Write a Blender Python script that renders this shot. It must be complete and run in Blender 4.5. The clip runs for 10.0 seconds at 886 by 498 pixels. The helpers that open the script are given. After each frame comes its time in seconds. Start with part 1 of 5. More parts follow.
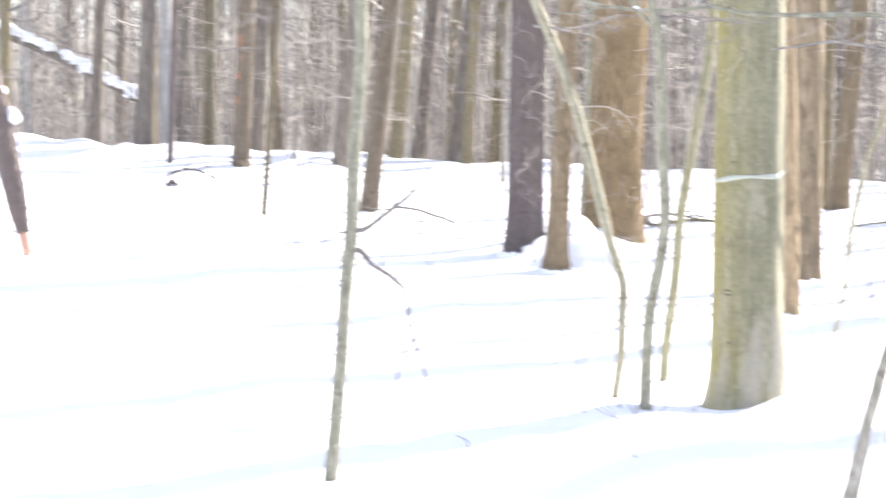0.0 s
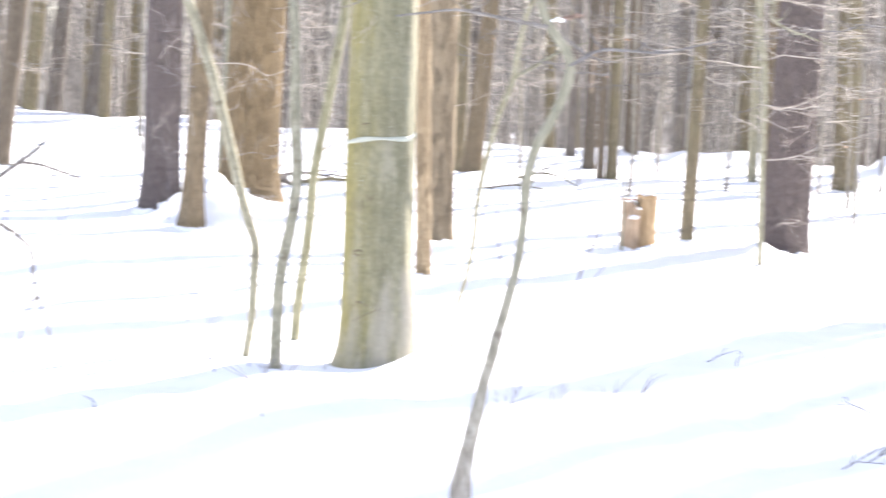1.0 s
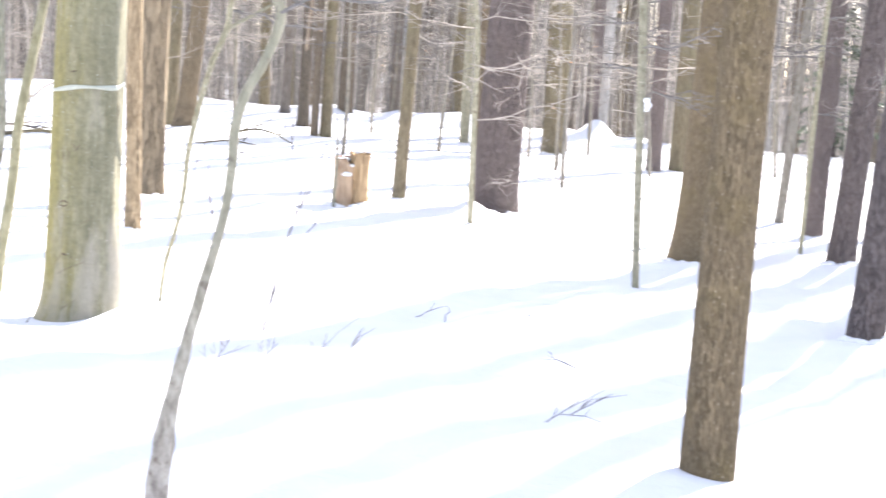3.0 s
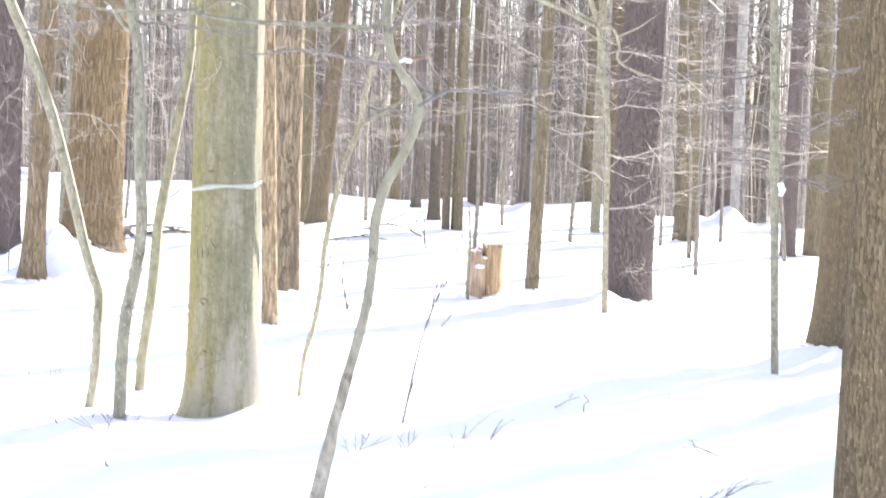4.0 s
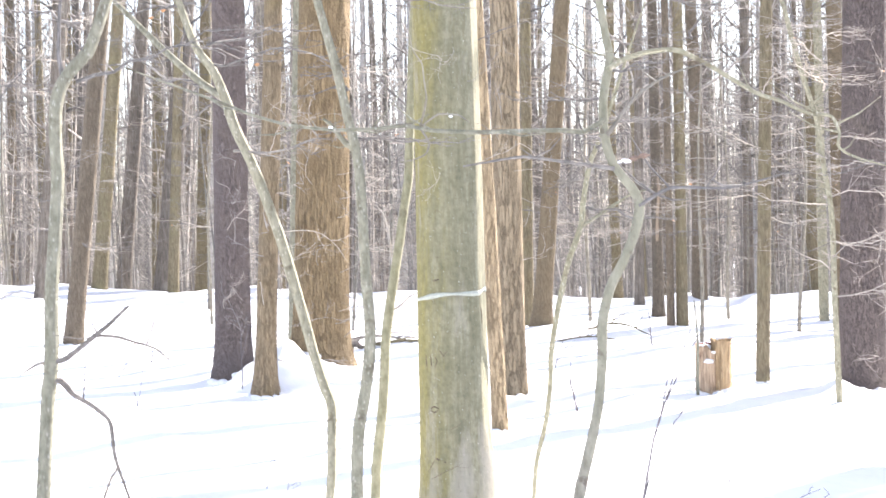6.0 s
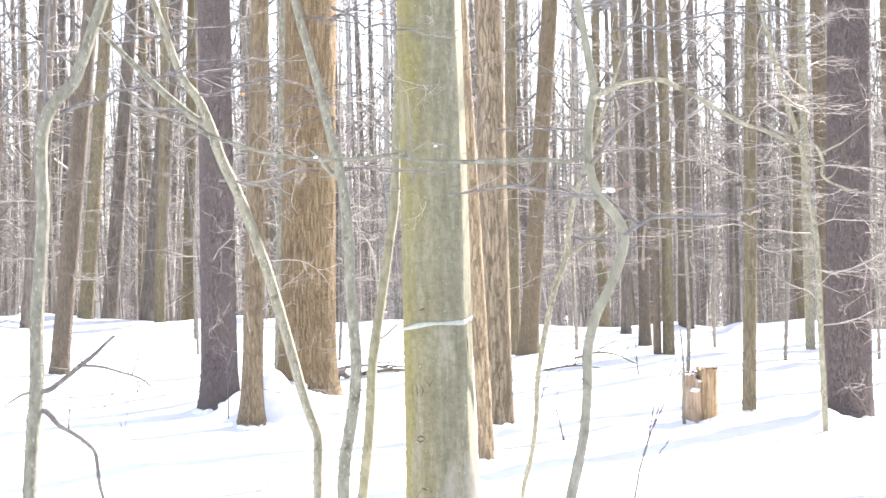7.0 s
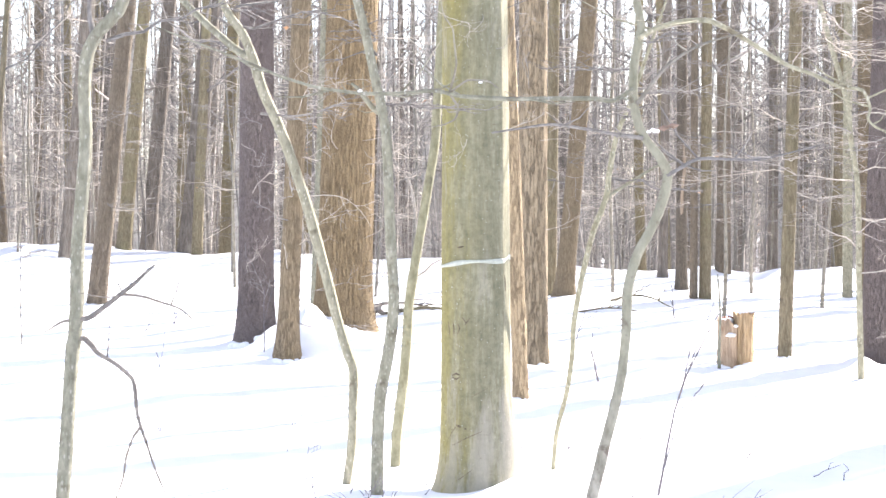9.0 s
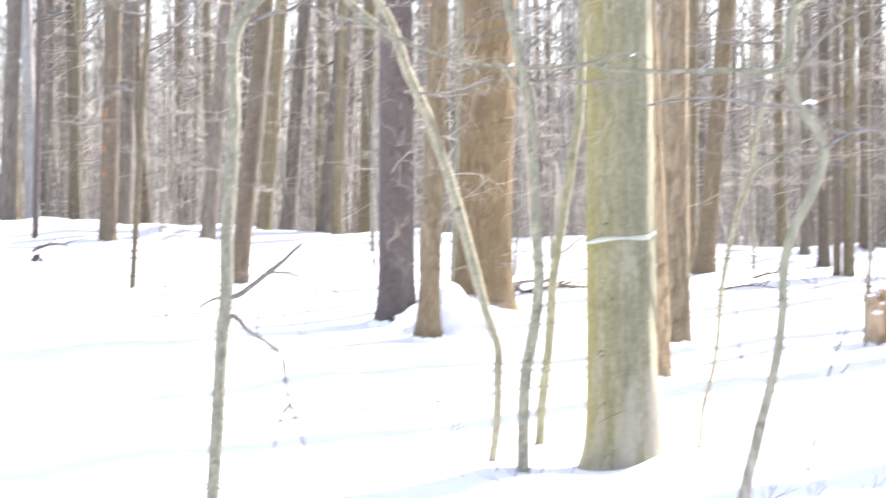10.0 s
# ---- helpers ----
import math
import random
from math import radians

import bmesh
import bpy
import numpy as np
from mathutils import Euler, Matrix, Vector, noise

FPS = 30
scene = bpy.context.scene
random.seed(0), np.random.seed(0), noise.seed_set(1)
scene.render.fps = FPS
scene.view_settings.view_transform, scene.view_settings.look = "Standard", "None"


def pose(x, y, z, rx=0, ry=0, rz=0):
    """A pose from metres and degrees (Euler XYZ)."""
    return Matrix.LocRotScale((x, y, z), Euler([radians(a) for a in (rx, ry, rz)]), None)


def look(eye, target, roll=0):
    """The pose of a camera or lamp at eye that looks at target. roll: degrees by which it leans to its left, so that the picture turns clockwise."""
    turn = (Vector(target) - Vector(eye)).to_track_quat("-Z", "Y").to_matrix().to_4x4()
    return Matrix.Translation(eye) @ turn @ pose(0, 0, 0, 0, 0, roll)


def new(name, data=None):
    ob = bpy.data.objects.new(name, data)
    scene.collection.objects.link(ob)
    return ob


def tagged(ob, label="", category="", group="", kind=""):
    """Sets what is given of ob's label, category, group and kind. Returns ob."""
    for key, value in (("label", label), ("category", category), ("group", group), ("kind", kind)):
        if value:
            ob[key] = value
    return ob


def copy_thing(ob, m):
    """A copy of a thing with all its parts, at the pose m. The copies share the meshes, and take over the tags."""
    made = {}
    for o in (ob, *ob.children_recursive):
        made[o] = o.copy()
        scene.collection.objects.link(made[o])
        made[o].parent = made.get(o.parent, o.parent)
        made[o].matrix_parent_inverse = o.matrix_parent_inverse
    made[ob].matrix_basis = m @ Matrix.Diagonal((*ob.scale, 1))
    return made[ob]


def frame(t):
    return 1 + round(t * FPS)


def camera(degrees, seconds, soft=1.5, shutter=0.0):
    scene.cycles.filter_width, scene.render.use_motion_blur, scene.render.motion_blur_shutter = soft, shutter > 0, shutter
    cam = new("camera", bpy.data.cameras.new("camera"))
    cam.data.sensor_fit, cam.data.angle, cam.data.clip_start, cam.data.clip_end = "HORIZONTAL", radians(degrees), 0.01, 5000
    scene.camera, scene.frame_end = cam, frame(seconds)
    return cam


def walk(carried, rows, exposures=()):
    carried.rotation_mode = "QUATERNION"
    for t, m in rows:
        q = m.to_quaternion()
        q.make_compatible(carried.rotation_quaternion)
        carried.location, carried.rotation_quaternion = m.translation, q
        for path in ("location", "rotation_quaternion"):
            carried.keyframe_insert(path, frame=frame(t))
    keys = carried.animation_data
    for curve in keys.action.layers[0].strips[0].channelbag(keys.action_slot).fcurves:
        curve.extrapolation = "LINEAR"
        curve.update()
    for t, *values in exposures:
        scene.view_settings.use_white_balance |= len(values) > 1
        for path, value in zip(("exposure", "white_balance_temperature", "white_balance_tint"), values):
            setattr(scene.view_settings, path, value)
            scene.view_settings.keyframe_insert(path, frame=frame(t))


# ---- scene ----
# ---- camera and walk ----
cam = camera(26.92, 10.0, soft=1.45, shutter=0.4)
PATH = [
    (0, pose(-0.012, -0.018, 1.676, 86.559, -0.415, 8.320)),
    (0.2, pose(-0.009, -0.003, 1.677, 86.215, -0.685, 5.823)),
    (0.4, pose(-0.007, -0.011, 1.679, 86.219, -1.262, 3.871)),
    (0.5, pose(-0.001, -0.015, 1.683, 86.104, -1.322, 2.865)),
    (0.8, pose(0.022, -0.021, 1.687, 85.735, -1.849, -0.515)),
    (1, pose(0.037, -0.026, 1.691, 85.458, -1.953, -2.716)),
    (1.2, pose(0.048, -0.025, 1.683, 85.557, -2.140, -5.091)),
    (1.4, pose(0.063, -0.022, 1.683, 86.128, -2.299, -6.793)),
    (1.5, pose(0.083, -0.021, 1.685, 86.441, -2.176, -7.788)),
    (1.7, pose(0.085, -0.018, 1.660, 87.199, -2.435, -10.251)),
    (2, pose(0.118, -0.003, 1.659, 86.581, -2.942, -12.633)),
    (2.2, pose(0.114, -0.004, 1.650, 85.999, -2.978, -13.580)),
    (2.5, pose(0.103, 0.001, 1.655, 85.241, -3.109, -14.048)),
    (2.9, pose(0.068, 0.012, 1.659, 84.595, -3.373, -12.189)),
    (3.3, pose(0.051, 0.028, 1.653, 84.878, -3.361, -9.711)),
    (3.5, pose(0.039, 0.029, 1.652, 85.484, -2.854, -9.170)),
    (3.9, pose(0.031, 0.006, 1.648, 86.798, -2.350, -7.552)),
    (4, pose(0.028, 0.003, 1.647, 87.279, -1.884, -7.520)),
    (4.5, pose(0.016, 0.003, 1.646, 88.483, 0.503, -5.624)),
    (4.9, pose(0.005, -0.009, 1.638, 89.286, 0.778, -3.607)),
    (5, pose(0.009, -0.011, 1.638, 88.953, 1.230, -3.244)),
    (5.5, pose(0.018, -0.007, 1.643, 89.760, 0.991, -2.523)),
    (6, pose(0.017, -0.019, 1.655, 90.383, 1.283, -0.694)),
    (6.2, pose(0.018, -0.015, 1.653, 90.851, 1.554, -0.473)),
    (6.6, pose(0.020, -0.025, 1.657, 91.278, 1.541, -0.383)),
    (7, pose(0.022, -0.027, 1.656, 91.276, 1.378, -1.105)),
    (7.3, pose(0.025, -0.027, 1.657, 90.880, 1.244, -1.288)),
    (7.5, pose(0.022, -0.027, 1.648, 90.493, 1.115, -1.084)),
    (8, pose(0.018, -0.024, 1.646, 89.804, 0.882, -1.180)),
    (8.5, pose(0.014, -0.024, 1.645, 89.591, 0.437, -0.395)),
    (9, pose(0.006, -0.023, 1.646, 89.413, 0.019, 0.023)),
    (9.5, pose(-0.014, -0.007, 1.643, 89.380, -0.210, 1.205)),
    (9.8, pose(-0.025, -0.008, 1.641, 89.309, 0.187, 2.574)),
    (10, pose(-0.049, 0.007, 1.633, 88.780, 0.415, 4.221)),
]
EXPOSURE = 2.11
walk(cam, PATH, [(0.0, EXPOSURE, 6450, 16), (10.0, EXPOSURE, 6450, 16)])

# ---- light: low winter sun from ahead and to one side, clear sky ----
SUN_ELEV, SUN_AZ = 34.0, 40.0
world = bpy.data.worlds.new("sky")
scene.world = world
world.use_nodes = True
sky = world.node_tree.nodes.new("ShaderNodeTexSky")
sky.sky_type, sky.sun_disc = "NISHITA", False
sky.sun_elevation, sky.sun_rotation = radians(SUN_ELEV), radians(SUN_AZ)
sky.air_density, sky.dust_density, sky.ozone_density = 1.0, 0.6, 1.0
background = world.node_tree.nodes["Background"]
background.inputs["Strength"].default_value = 0.15
# thin high haze over the whole sky
haze = world.node_tree.nodes.new("ShaderNodeMix")
haze.data_type = "RGBA"
haze.inputs[0].default_value = 0.5
haze.inputs[7].default_value = (2.35, 2.35, 2.4, 1)
world.node_tree.links.new(sky.outputs["Color"], haze.inputs[6])
world.node_tree.links.new(haze.outputs[2], background.inputs["Color"])
sun_data = bpy.data.lights.new("sun", "SUN")
sun_data.energy, sun_data.angle, sun_data.color = 5.0, radians(0.8), (1.0, 0.95, 0.86)
sun = new("sun", sun_data)
sun.matrix_world = look((20, 20, 30), (20 - math.sin(radians(SUN_AZ)) * math.cos(radians(SUN_ELEV)),
                                       20 - math.cos(radians(SUN_AZ)) * math.cos(radians(SUN_ELEV)), 30 - math.sin(radians(SUN_ELEV))))


# ---- materials ----
def material(name):
    m = bpy.data.materials.new(name)
    m.use_nodes = True
    n, l = m.node_tree.nodes, m.node_tree.links
    return m, n, l, n["Principled BSDF"]


def node(n, kind, **values):
    made = n.new("ShaderNode" + kind)
    for key, value in values.items():
        made.inputs[key].default_value = value
    return made


def ramp(n, stops):
    made = n.new("ShaderNodeValToRGB")
    while len(made.color_ramp.elements) < len(stops):
        made.color_ramp.elements.new(0.5)
    for e, (at, colour) in zip(made.color_ramp.elements, stops):
        e.position, e.color = at, (*colour, 1)
    return made


def mix(n, l, mode, factor, a, b):
    made = n.new("ShaderNodeMix")
    made.data_type, made.blend_type = "RGBA", mode
    for socket, value in ((made.inputs[0], factor), (made.inputs[6], a), (made.inputs[7], b)):
        if hasattr(value, "is_output"):
            l.new(value, socket)
        elif isinstance(value, tuple):
            socket.default_value = (*value, 1)
        else:
            socket.default_value = value
    return made.outputs[2]


def bark(name, dark, light, grain=30.0, stretch=0.12, bump=0.5, lift=0.02, blotch=None, blotch_scale=2.0, blotch_at=0.55, island=False, rough=0.9, crack=0.0, crack_scale=22.0, crack_stretch=0.14, crack_colour=(0.05, 0.035, 0.025), crack_width=0.09, low=None, fleck=None):
    """Bark: fine grain drawn out along the stem, cracks between plates, larger stains, and a shade of its own for each tree."""
    m, n, l, p = material(name)
    co = n.new("ShaderNodeTexCoord")
    mp = node(n, "Mapping", Scale=(1, 1, stretch))
    l.new(co.outputs["Object"], mp.inputs["Vector"])
    fine = node(n, "TexNoise", Scale=grain, Detail=8.0, Roughness=0.65)
    l.new(mp.outputs[0], fine.inputs["Vector"])
    col = ramp(n, [(0.3, dark), (0.72, light)])
    l.new(fine.outputs["Fac"], col.inputs["Fac"])
    out = col.outputs["Color"]
    if low:
        # another bark towards the foot
        xyz = n.new("ShaderNodeSeparateXYZ")
        l.new(co.outputs["Object"], xyz.inputs[0])
        span = node(n, "MapRange")
        for key, value in zip(("From Min", "From Max", "To Min", "To Max"), (low[0], low[1], 1.0, 0.0)):
            span.inputs[key].default_value = value
        l.new(xyz.outputs["Z"], span.inputs["Value"])
        foot = ramp(n, [(0.35, low[2]), (0.66, low[3])])
        l.new(fine.outputs["Fac"], foot.inputs["Fac"])
        out = mix(n, l, "MIX", span.outputs["Result"], out, foot.outputs["Color"])
    big = node(n, "TexNoise", Scale=blotch_scale, Detail=4.0, Roughness=0.6)
    l.new(co.outputs["Object"], big.inputs["Vector"])
    if blotch:
        edge = ramp(n, [(blotch_at, (0, 0, 0)), (blotch_at + 0.15, (1, 1, 1))])
        l.new(big.outputs["Fac"], edge.inputs["Fac"])
        out = mix(n, l, "MIX", edge.outputs["Color"], out, blotch)
    if fleck:
        spot = node(n, "TexVoronoi", Scale=fleck[0])
        ms = node(n, "Mapping", Scale=(1, 1, 0.45))
        l.new(co.outputs["Object"], ms.inputs["Vector"])
        l.new(ms.outputs[0], spot.inputs["Vector"])
        dots = ramp(n, [(fleck[1] * 0.6, (0.8, 0.8, 0.8)), (fleck[1] * 1.4, (0, 0, 0))])
        l.new(spot.outputs["Distance"], dots.inputs["Fac"])
        out = mix(n, l, "MIX", dots.outputs["Color"], out, fleck[2])
    height = fine.outputs["Fac"]
    if crack:
        mc = node(n, "Mapping", Scale=(1, 1, crack_stretch))
        l.new(co.outputs["Object"], mc.inputs["Vector"])
        wander = mix(n, l, "ADD", 0.06, mc.outputs[0], fine.outputs["Color"])
        cell = node(n, "TexVoronoi", Scale=crack_scale)
        cell.feature = "DISTANCE_TO_EDGE"
        l.new(wander, cell.inputs["Vector"])
        gap = ramp(n, [(0.0, (crack, crack, crack)), (crack_width, (0, 0, 0))])
        l.new(cell.outputs["Distance"], gap.inputs["Fac"])
        out = mix(n, l, "MIX", gap.outputs["Color"], out, crack_colour)
        height = mix(n, l, "SUBTRACT", 1.0, height, gap.outputs["Color"])
    own = n.new("ShaderNodeNewGeometry").outputs["Random Per Island"] if island else n.new("ShaderNodeObjectInfo").outputs["Random"]
    # bright end of the island ramp whitens some far stems, as if sunlit
    shade = ramp(n, [(0.0, (0.66, 0.67, 0.69)), (0.5, (1.0, 0.985, 0.96)), (0.78, (1.32, 1.3, 1.25)), (1.0, (2.4, 2.35, 2.25))] if island else [(0.0, (0.86, 0.875, 0.905)), (0.5, (1.07, 1.05, 1.03)), (1.0, (1.28, 1.25, 1.19))])
    l.new(own, shade.inputs["Fac"])
    out = mix(n, l, "MULTIPLY", 1.0, out, shade.outputs["Color"])
    l.new(out, p.inputs["Base Color"])
    p.inputs["Roughness"].default_value = rough
    p.inputs["Specular IOR Level"].default_value = 0.25
    b = node(n, "Bump", Strength=bump, Distance=lift)
    l.new(height, b.inputs["Height"])
    l.new(b.outputs[0], p.inputs["Normal"])
    return m


def snow_material():
    m, n, l, p = material("snow")
    co = n.new("ShaderNodeTexCoord")
    soft = node(n, "TexNoise", Scale=1.6, Detail=5.0, Roughness=0.55)
    fine = node(n, "TexNoise", Scale=45.0, Detail=4.0, Roughness=0.6)
    for t in (soft, fine):
        l.new(co.outputs["Object"], t.inputs["Vector"])
    col = ramp(n, [(0.3, (0.785, 0.805, 0.835)), (0.7, (0.84, 0.845, 0.86))])
    l.new(soft.outputs["Fac"], col.inputs["Fac"])
    l.new(col.outputs["Color"], p.inputs["Base Color"])
    p.inputs["Roughness"].default_value = 0.75
    p.inputs["Specular IOR Level"].default_value = 0.3
    b1 = node(n, "Bump", Strength=0.35, Distance=0.15)
    b2 = node(n, "Bump", Strength=0.25, Distance=0.012)
    l.new(soft.outputs["Fac"], b1.inputs["Height"])
    l.new(fine.outputs["Fac"], b2.inputs["Height"])
    l.new(b1.outputs[0], b2.inputs["Normal"])
    l.new(b2.outputs[0], p.inputs["Normal"])
    return m


def beech_bark():
    """Smooth grey bark, streaked and mottled, algae-yellow on one side, with pale lichen flecks and dark nicks."""
    m, n, l, p = material("beech bark")
    co = n.new("ShaderNodeTexCoord")
    mp = node(n, "Mapping", Scale=(1, 1, 0.16))
    l.new(co.outputs["Object"], mp.inputs["Vector"])
    streak = node(n, "TexNoise", Scale=16.0, Detail=8.0, Roughness=0.7)
    l.new(mp.outputs[0], streak.inputs["Vector"])
    spots = node(n, "TexNoise", Scale=26.0, Detail=6.0, Roughness=0.7)
    l.new(co.outputs["Object"], spots.inputs["Vector"])
    grey = ramp(n, [(0.28, (0.142, 0.139, 0.096)), (0.5, (0.214, 0.208, 0.149)), (0.75, (0.35, 0.339, 0.262))])
    l.new(streak.outputs["Fac"], grey.inputs["Fac"])
    mott = ramp(n, [(0.3, (0.72, 0.72, 0.68)), (0.6, (1.08, 1.06, 1.02))])
    l.new(spots.outputs["Fac"], mott.inputs["Fac"])
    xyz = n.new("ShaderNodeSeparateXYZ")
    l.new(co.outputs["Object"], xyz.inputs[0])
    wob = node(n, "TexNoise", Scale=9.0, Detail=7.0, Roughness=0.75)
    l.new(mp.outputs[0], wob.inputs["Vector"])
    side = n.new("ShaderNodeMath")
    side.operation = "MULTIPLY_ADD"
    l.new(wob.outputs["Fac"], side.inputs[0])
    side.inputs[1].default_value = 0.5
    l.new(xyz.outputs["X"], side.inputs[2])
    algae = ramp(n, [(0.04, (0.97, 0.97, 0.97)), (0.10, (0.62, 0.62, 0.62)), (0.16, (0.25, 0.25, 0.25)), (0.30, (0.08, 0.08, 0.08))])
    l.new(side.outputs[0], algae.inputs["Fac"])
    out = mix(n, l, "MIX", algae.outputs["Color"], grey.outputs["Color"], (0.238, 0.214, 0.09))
    out = mix(n, l, "MULTIPLY", 1.0, out, mott.outputs["Color"])
    for scale, size, colour in ((13.0, 0.055, (0.60, 0.585, 0.53)), (31.0, 0.10, (0.46, 0.45, 0.39))):
        fleck = node(n, "TexVoronoi", Scale=scale)
        l.new(co.outputs["Object"], fleck.inputs["Vector"])
        dots = ramp(n, [(size * 0.6, (0.7, 0.7, 0.7)), (size * 1.3, (0, 0, 0))])
        l.new(fleck.outputs["Distance"], dots.inputs["Fac"])
        out = mix(n, l, "MIX", dots.outputs["Color"], out, colour)
    bare = node(n, "TexNoise", Scale=7.0, Detail=6.0, Roughness=0.7)
    l.new(mp.outputs[0], bare.inputs["Vector"])
    worn = ramp(n, [(0.58, (0, 0, 0)), (0.72, (0.5, 0.5, 0.5))])
    l.new(bare.outputs["Fac"], worn.inputs["Fac"])
    out = mix(n, l, "MIX", worn.outputs["Color"], out, (0.34, 0.31, 0.27))
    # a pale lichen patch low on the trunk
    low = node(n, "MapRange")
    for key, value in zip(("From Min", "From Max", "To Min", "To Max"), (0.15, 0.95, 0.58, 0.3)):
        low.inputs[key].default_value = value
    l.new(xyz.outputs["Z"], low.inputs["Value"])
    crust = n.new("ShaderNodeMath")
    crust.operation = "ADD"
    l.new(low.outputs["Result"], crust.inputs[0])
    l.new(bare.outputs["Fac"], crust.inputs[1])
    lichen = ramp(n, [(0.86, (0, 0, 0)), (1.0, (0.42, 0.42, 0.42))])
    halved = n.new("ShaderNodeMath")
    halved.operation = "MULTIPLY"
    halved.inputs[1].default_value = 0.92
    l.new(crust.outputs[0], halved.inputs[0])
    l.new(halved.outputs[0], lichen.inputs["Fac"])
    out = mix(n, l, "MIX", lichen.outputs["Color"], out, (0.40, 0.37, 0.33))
    mn = node(n, "Mapping", Scale=(1, 1, 3.0))
    l.new(co.outputs["Object"], mn.inputs["Vector"])
    nick = node(n, "TexNoise", Scale=13.0, Detail=4.0, Roughness=0.8)
    l.new(mn.outputs[0], nick.inputs["Vector"])
    cut = ramp(n, [(0.64, (0, 0, 0)), (0.72, (0.75, 0.75, 0.75))])
    l.new(nick.outputs["Fac"], cut.inputs["Fac"])
    out = mix(n, l, "MIX", cut.outputs["Color"], out, (0.13, 0.105, 0.065))
    l.new(out, p.inputs["Base Color"])
    p.inputs["Roughness"].default_value = 0.85
    p.inputs["Specular IOR Level"].default_value = 0.25
    b = node(n, "Bump", Strength=0.5, Distance=0.008)
    l.new(spots.outputs["Fac"], b.inputs["Height"])
    l.new(b.outputs[0], p.inputs["Normal"])
    return m


def plain(name, colour, rough=0.8, vary=0.25, scale=20.0):
    m, n, l, p = material(name)
    co = n.new("ShaderNodeTexCoord")
    t = node(n, "TexNoise", Scale=scale, Detail=5.0)
    l.new(co.outputs["Object"], t.inputs["Vector"])
    col = ramp(n, [(0.3, tuple(c * (1 - vary) for c in colour)), (0.7, tuple(c * (1 + vary) for c in colour))])
    l.new(t.outputs["Fac"], col.inputs["Fac"])
    l.new(col.outputs["Color"], p.inputs["Base Color"])
    p.inputs["Roughness"].default_value = rough
    return m


SNOW = snow_material()
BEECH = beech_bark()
BROWN = bark("furrowed brown bark", (0.245, 0.178, 0.098), (0.425, 0.322, 0.193), 100, 0.28, 0.9, 0.015, (0.33, 0.255, 0.165), 1.6, 0.58, crack=0.65, crack_scale=31, crack_stretch=0.1, crack_colour=(0.10, 0.066, 0.036), crack_width=0.09)
DARK = bark("dark scaly bark", (0.118, 0.097, 0.092), (0.25, 0.212, 0.203), 110, 0.3, 1.0, 0.016, (0.21, 0.178, 0.158), 1.7, 0.56, crack=0.6, crack_scale=42, crack_stretch=0.2, crack_colour=(0.05, 0.042, 0.041))
TAN = bark("furrowed tan bark", (0.315, 0.24, 0.15), (0.54, 0.428, 0.286), 90, 0.2, 1.0, 0.025, (0.45, 0.352, 0.232), 1.6, 0.6, crack=0.55, crack_scale=27, crack_stretch=0.12, crack_colour=(0.125, 0.087, 0.052), crack_width=0.085)
OAK = bark("grey brown bark", (0.125, 0.096, 0.059), (0.272, 0.217, 0.14), 110, 0.24, 0.8, 0.012, (0.2, 0.158, 0.088), 3.0, 0.5, crack=0.65, crack_scale=48, crack_stretch=0.16, crack_colour=(0.085, 0.066, 0.045), fleck=(55.0, 0.13, (0.45, 0.39, 0.30)))
GREYBROWN = bark("grey cracked bark", (0.107, 0.088, 0.066), (0.239, 0.202, 0.158), 70, 0.18, 0.9, 0.015, (0.164, 0.139, 0.104), 1.8, 0.55, crack=0.5, crack_scale=30, crack_stretch=0.12, crack_colour=(0.053, 0.043, 0.032))
RUSSET = bark("warm brown bark", (0.175, 0.132, 0.08), (0.35, 0.275, 0.178), 60, 0.2, 0.9, 0.015, (0.27, 0.215, 0.135), 1.8, 0.55, crack=0.5, crack_scale=30, crack_stretch=0.12, crack_colour=(0.08, 0.057, 0.036))
UMBER = bark("umber brown bark", (0.138, 0.108, 0.07), (0.285, 0.23, 0.158), 60, 0.2, 0.9, 0.015, (0.22, 0.175, 0.105), 1.8, 0.55, crack=0.5, crack_scale=30, crack_stretch=0.12, crack_colour=(0.07, 0.05, 0.032))
OLIVE = bark("olive brown bark", (0.131, 0.110, 0.070), (0.297, 0.259, 0.178), 44, 0.2, 0.8, 0.02, (0.225, 0.203, 0.126), 1.6, 0.5, crack=0.45, crack_scale=28, crack_stretch=0.12, crack_colour=(0.063, 0.050, 0.036))
SAPLING = bark("green grey sapling bark", (0.158, 0.154, 0.108), (0.352, 0.337, 0.256), 32, 0.4, 0.6, 0.006, (0.13, 0.113, 0.08), 13.0, 0.57, fleck=(48.0, 0.2, (0.43, 0.415, 0.35)))
LEANING = bark("sapling bark, mottled low down", (0.145, 0.145, 0.105), (0.29, 0.285, 0.225), 26, 0.45, 0.5, 0.008, (0.105, 0.082, 0.068), 20.0, 0.58, low=(0.2, 1.3, (0.15, 0.132, 0.118), (0.42, 0.40, 0.365)))
# lightened to stand in for sunlit far trunks and bright gaps of sky
SUNLIT_FAR = bark("sunlit pale smooth bark", (0.270, 0.266, 0.252), (0.468, 0.459, 0.441), 12, 0.4, 0.3, 0.01, (0.180, 0.176, 0.162), 2.5, 0.6)
# twig bark lightened, so that sunlight on twigs and shoots is in the colour
SUNLIT_TWIG = bark("sunlit twig bark", (0.26, 0.236, 0.21), (0.50, 0.46, 0.415), 30, 0.5, 0.2, 0.003)
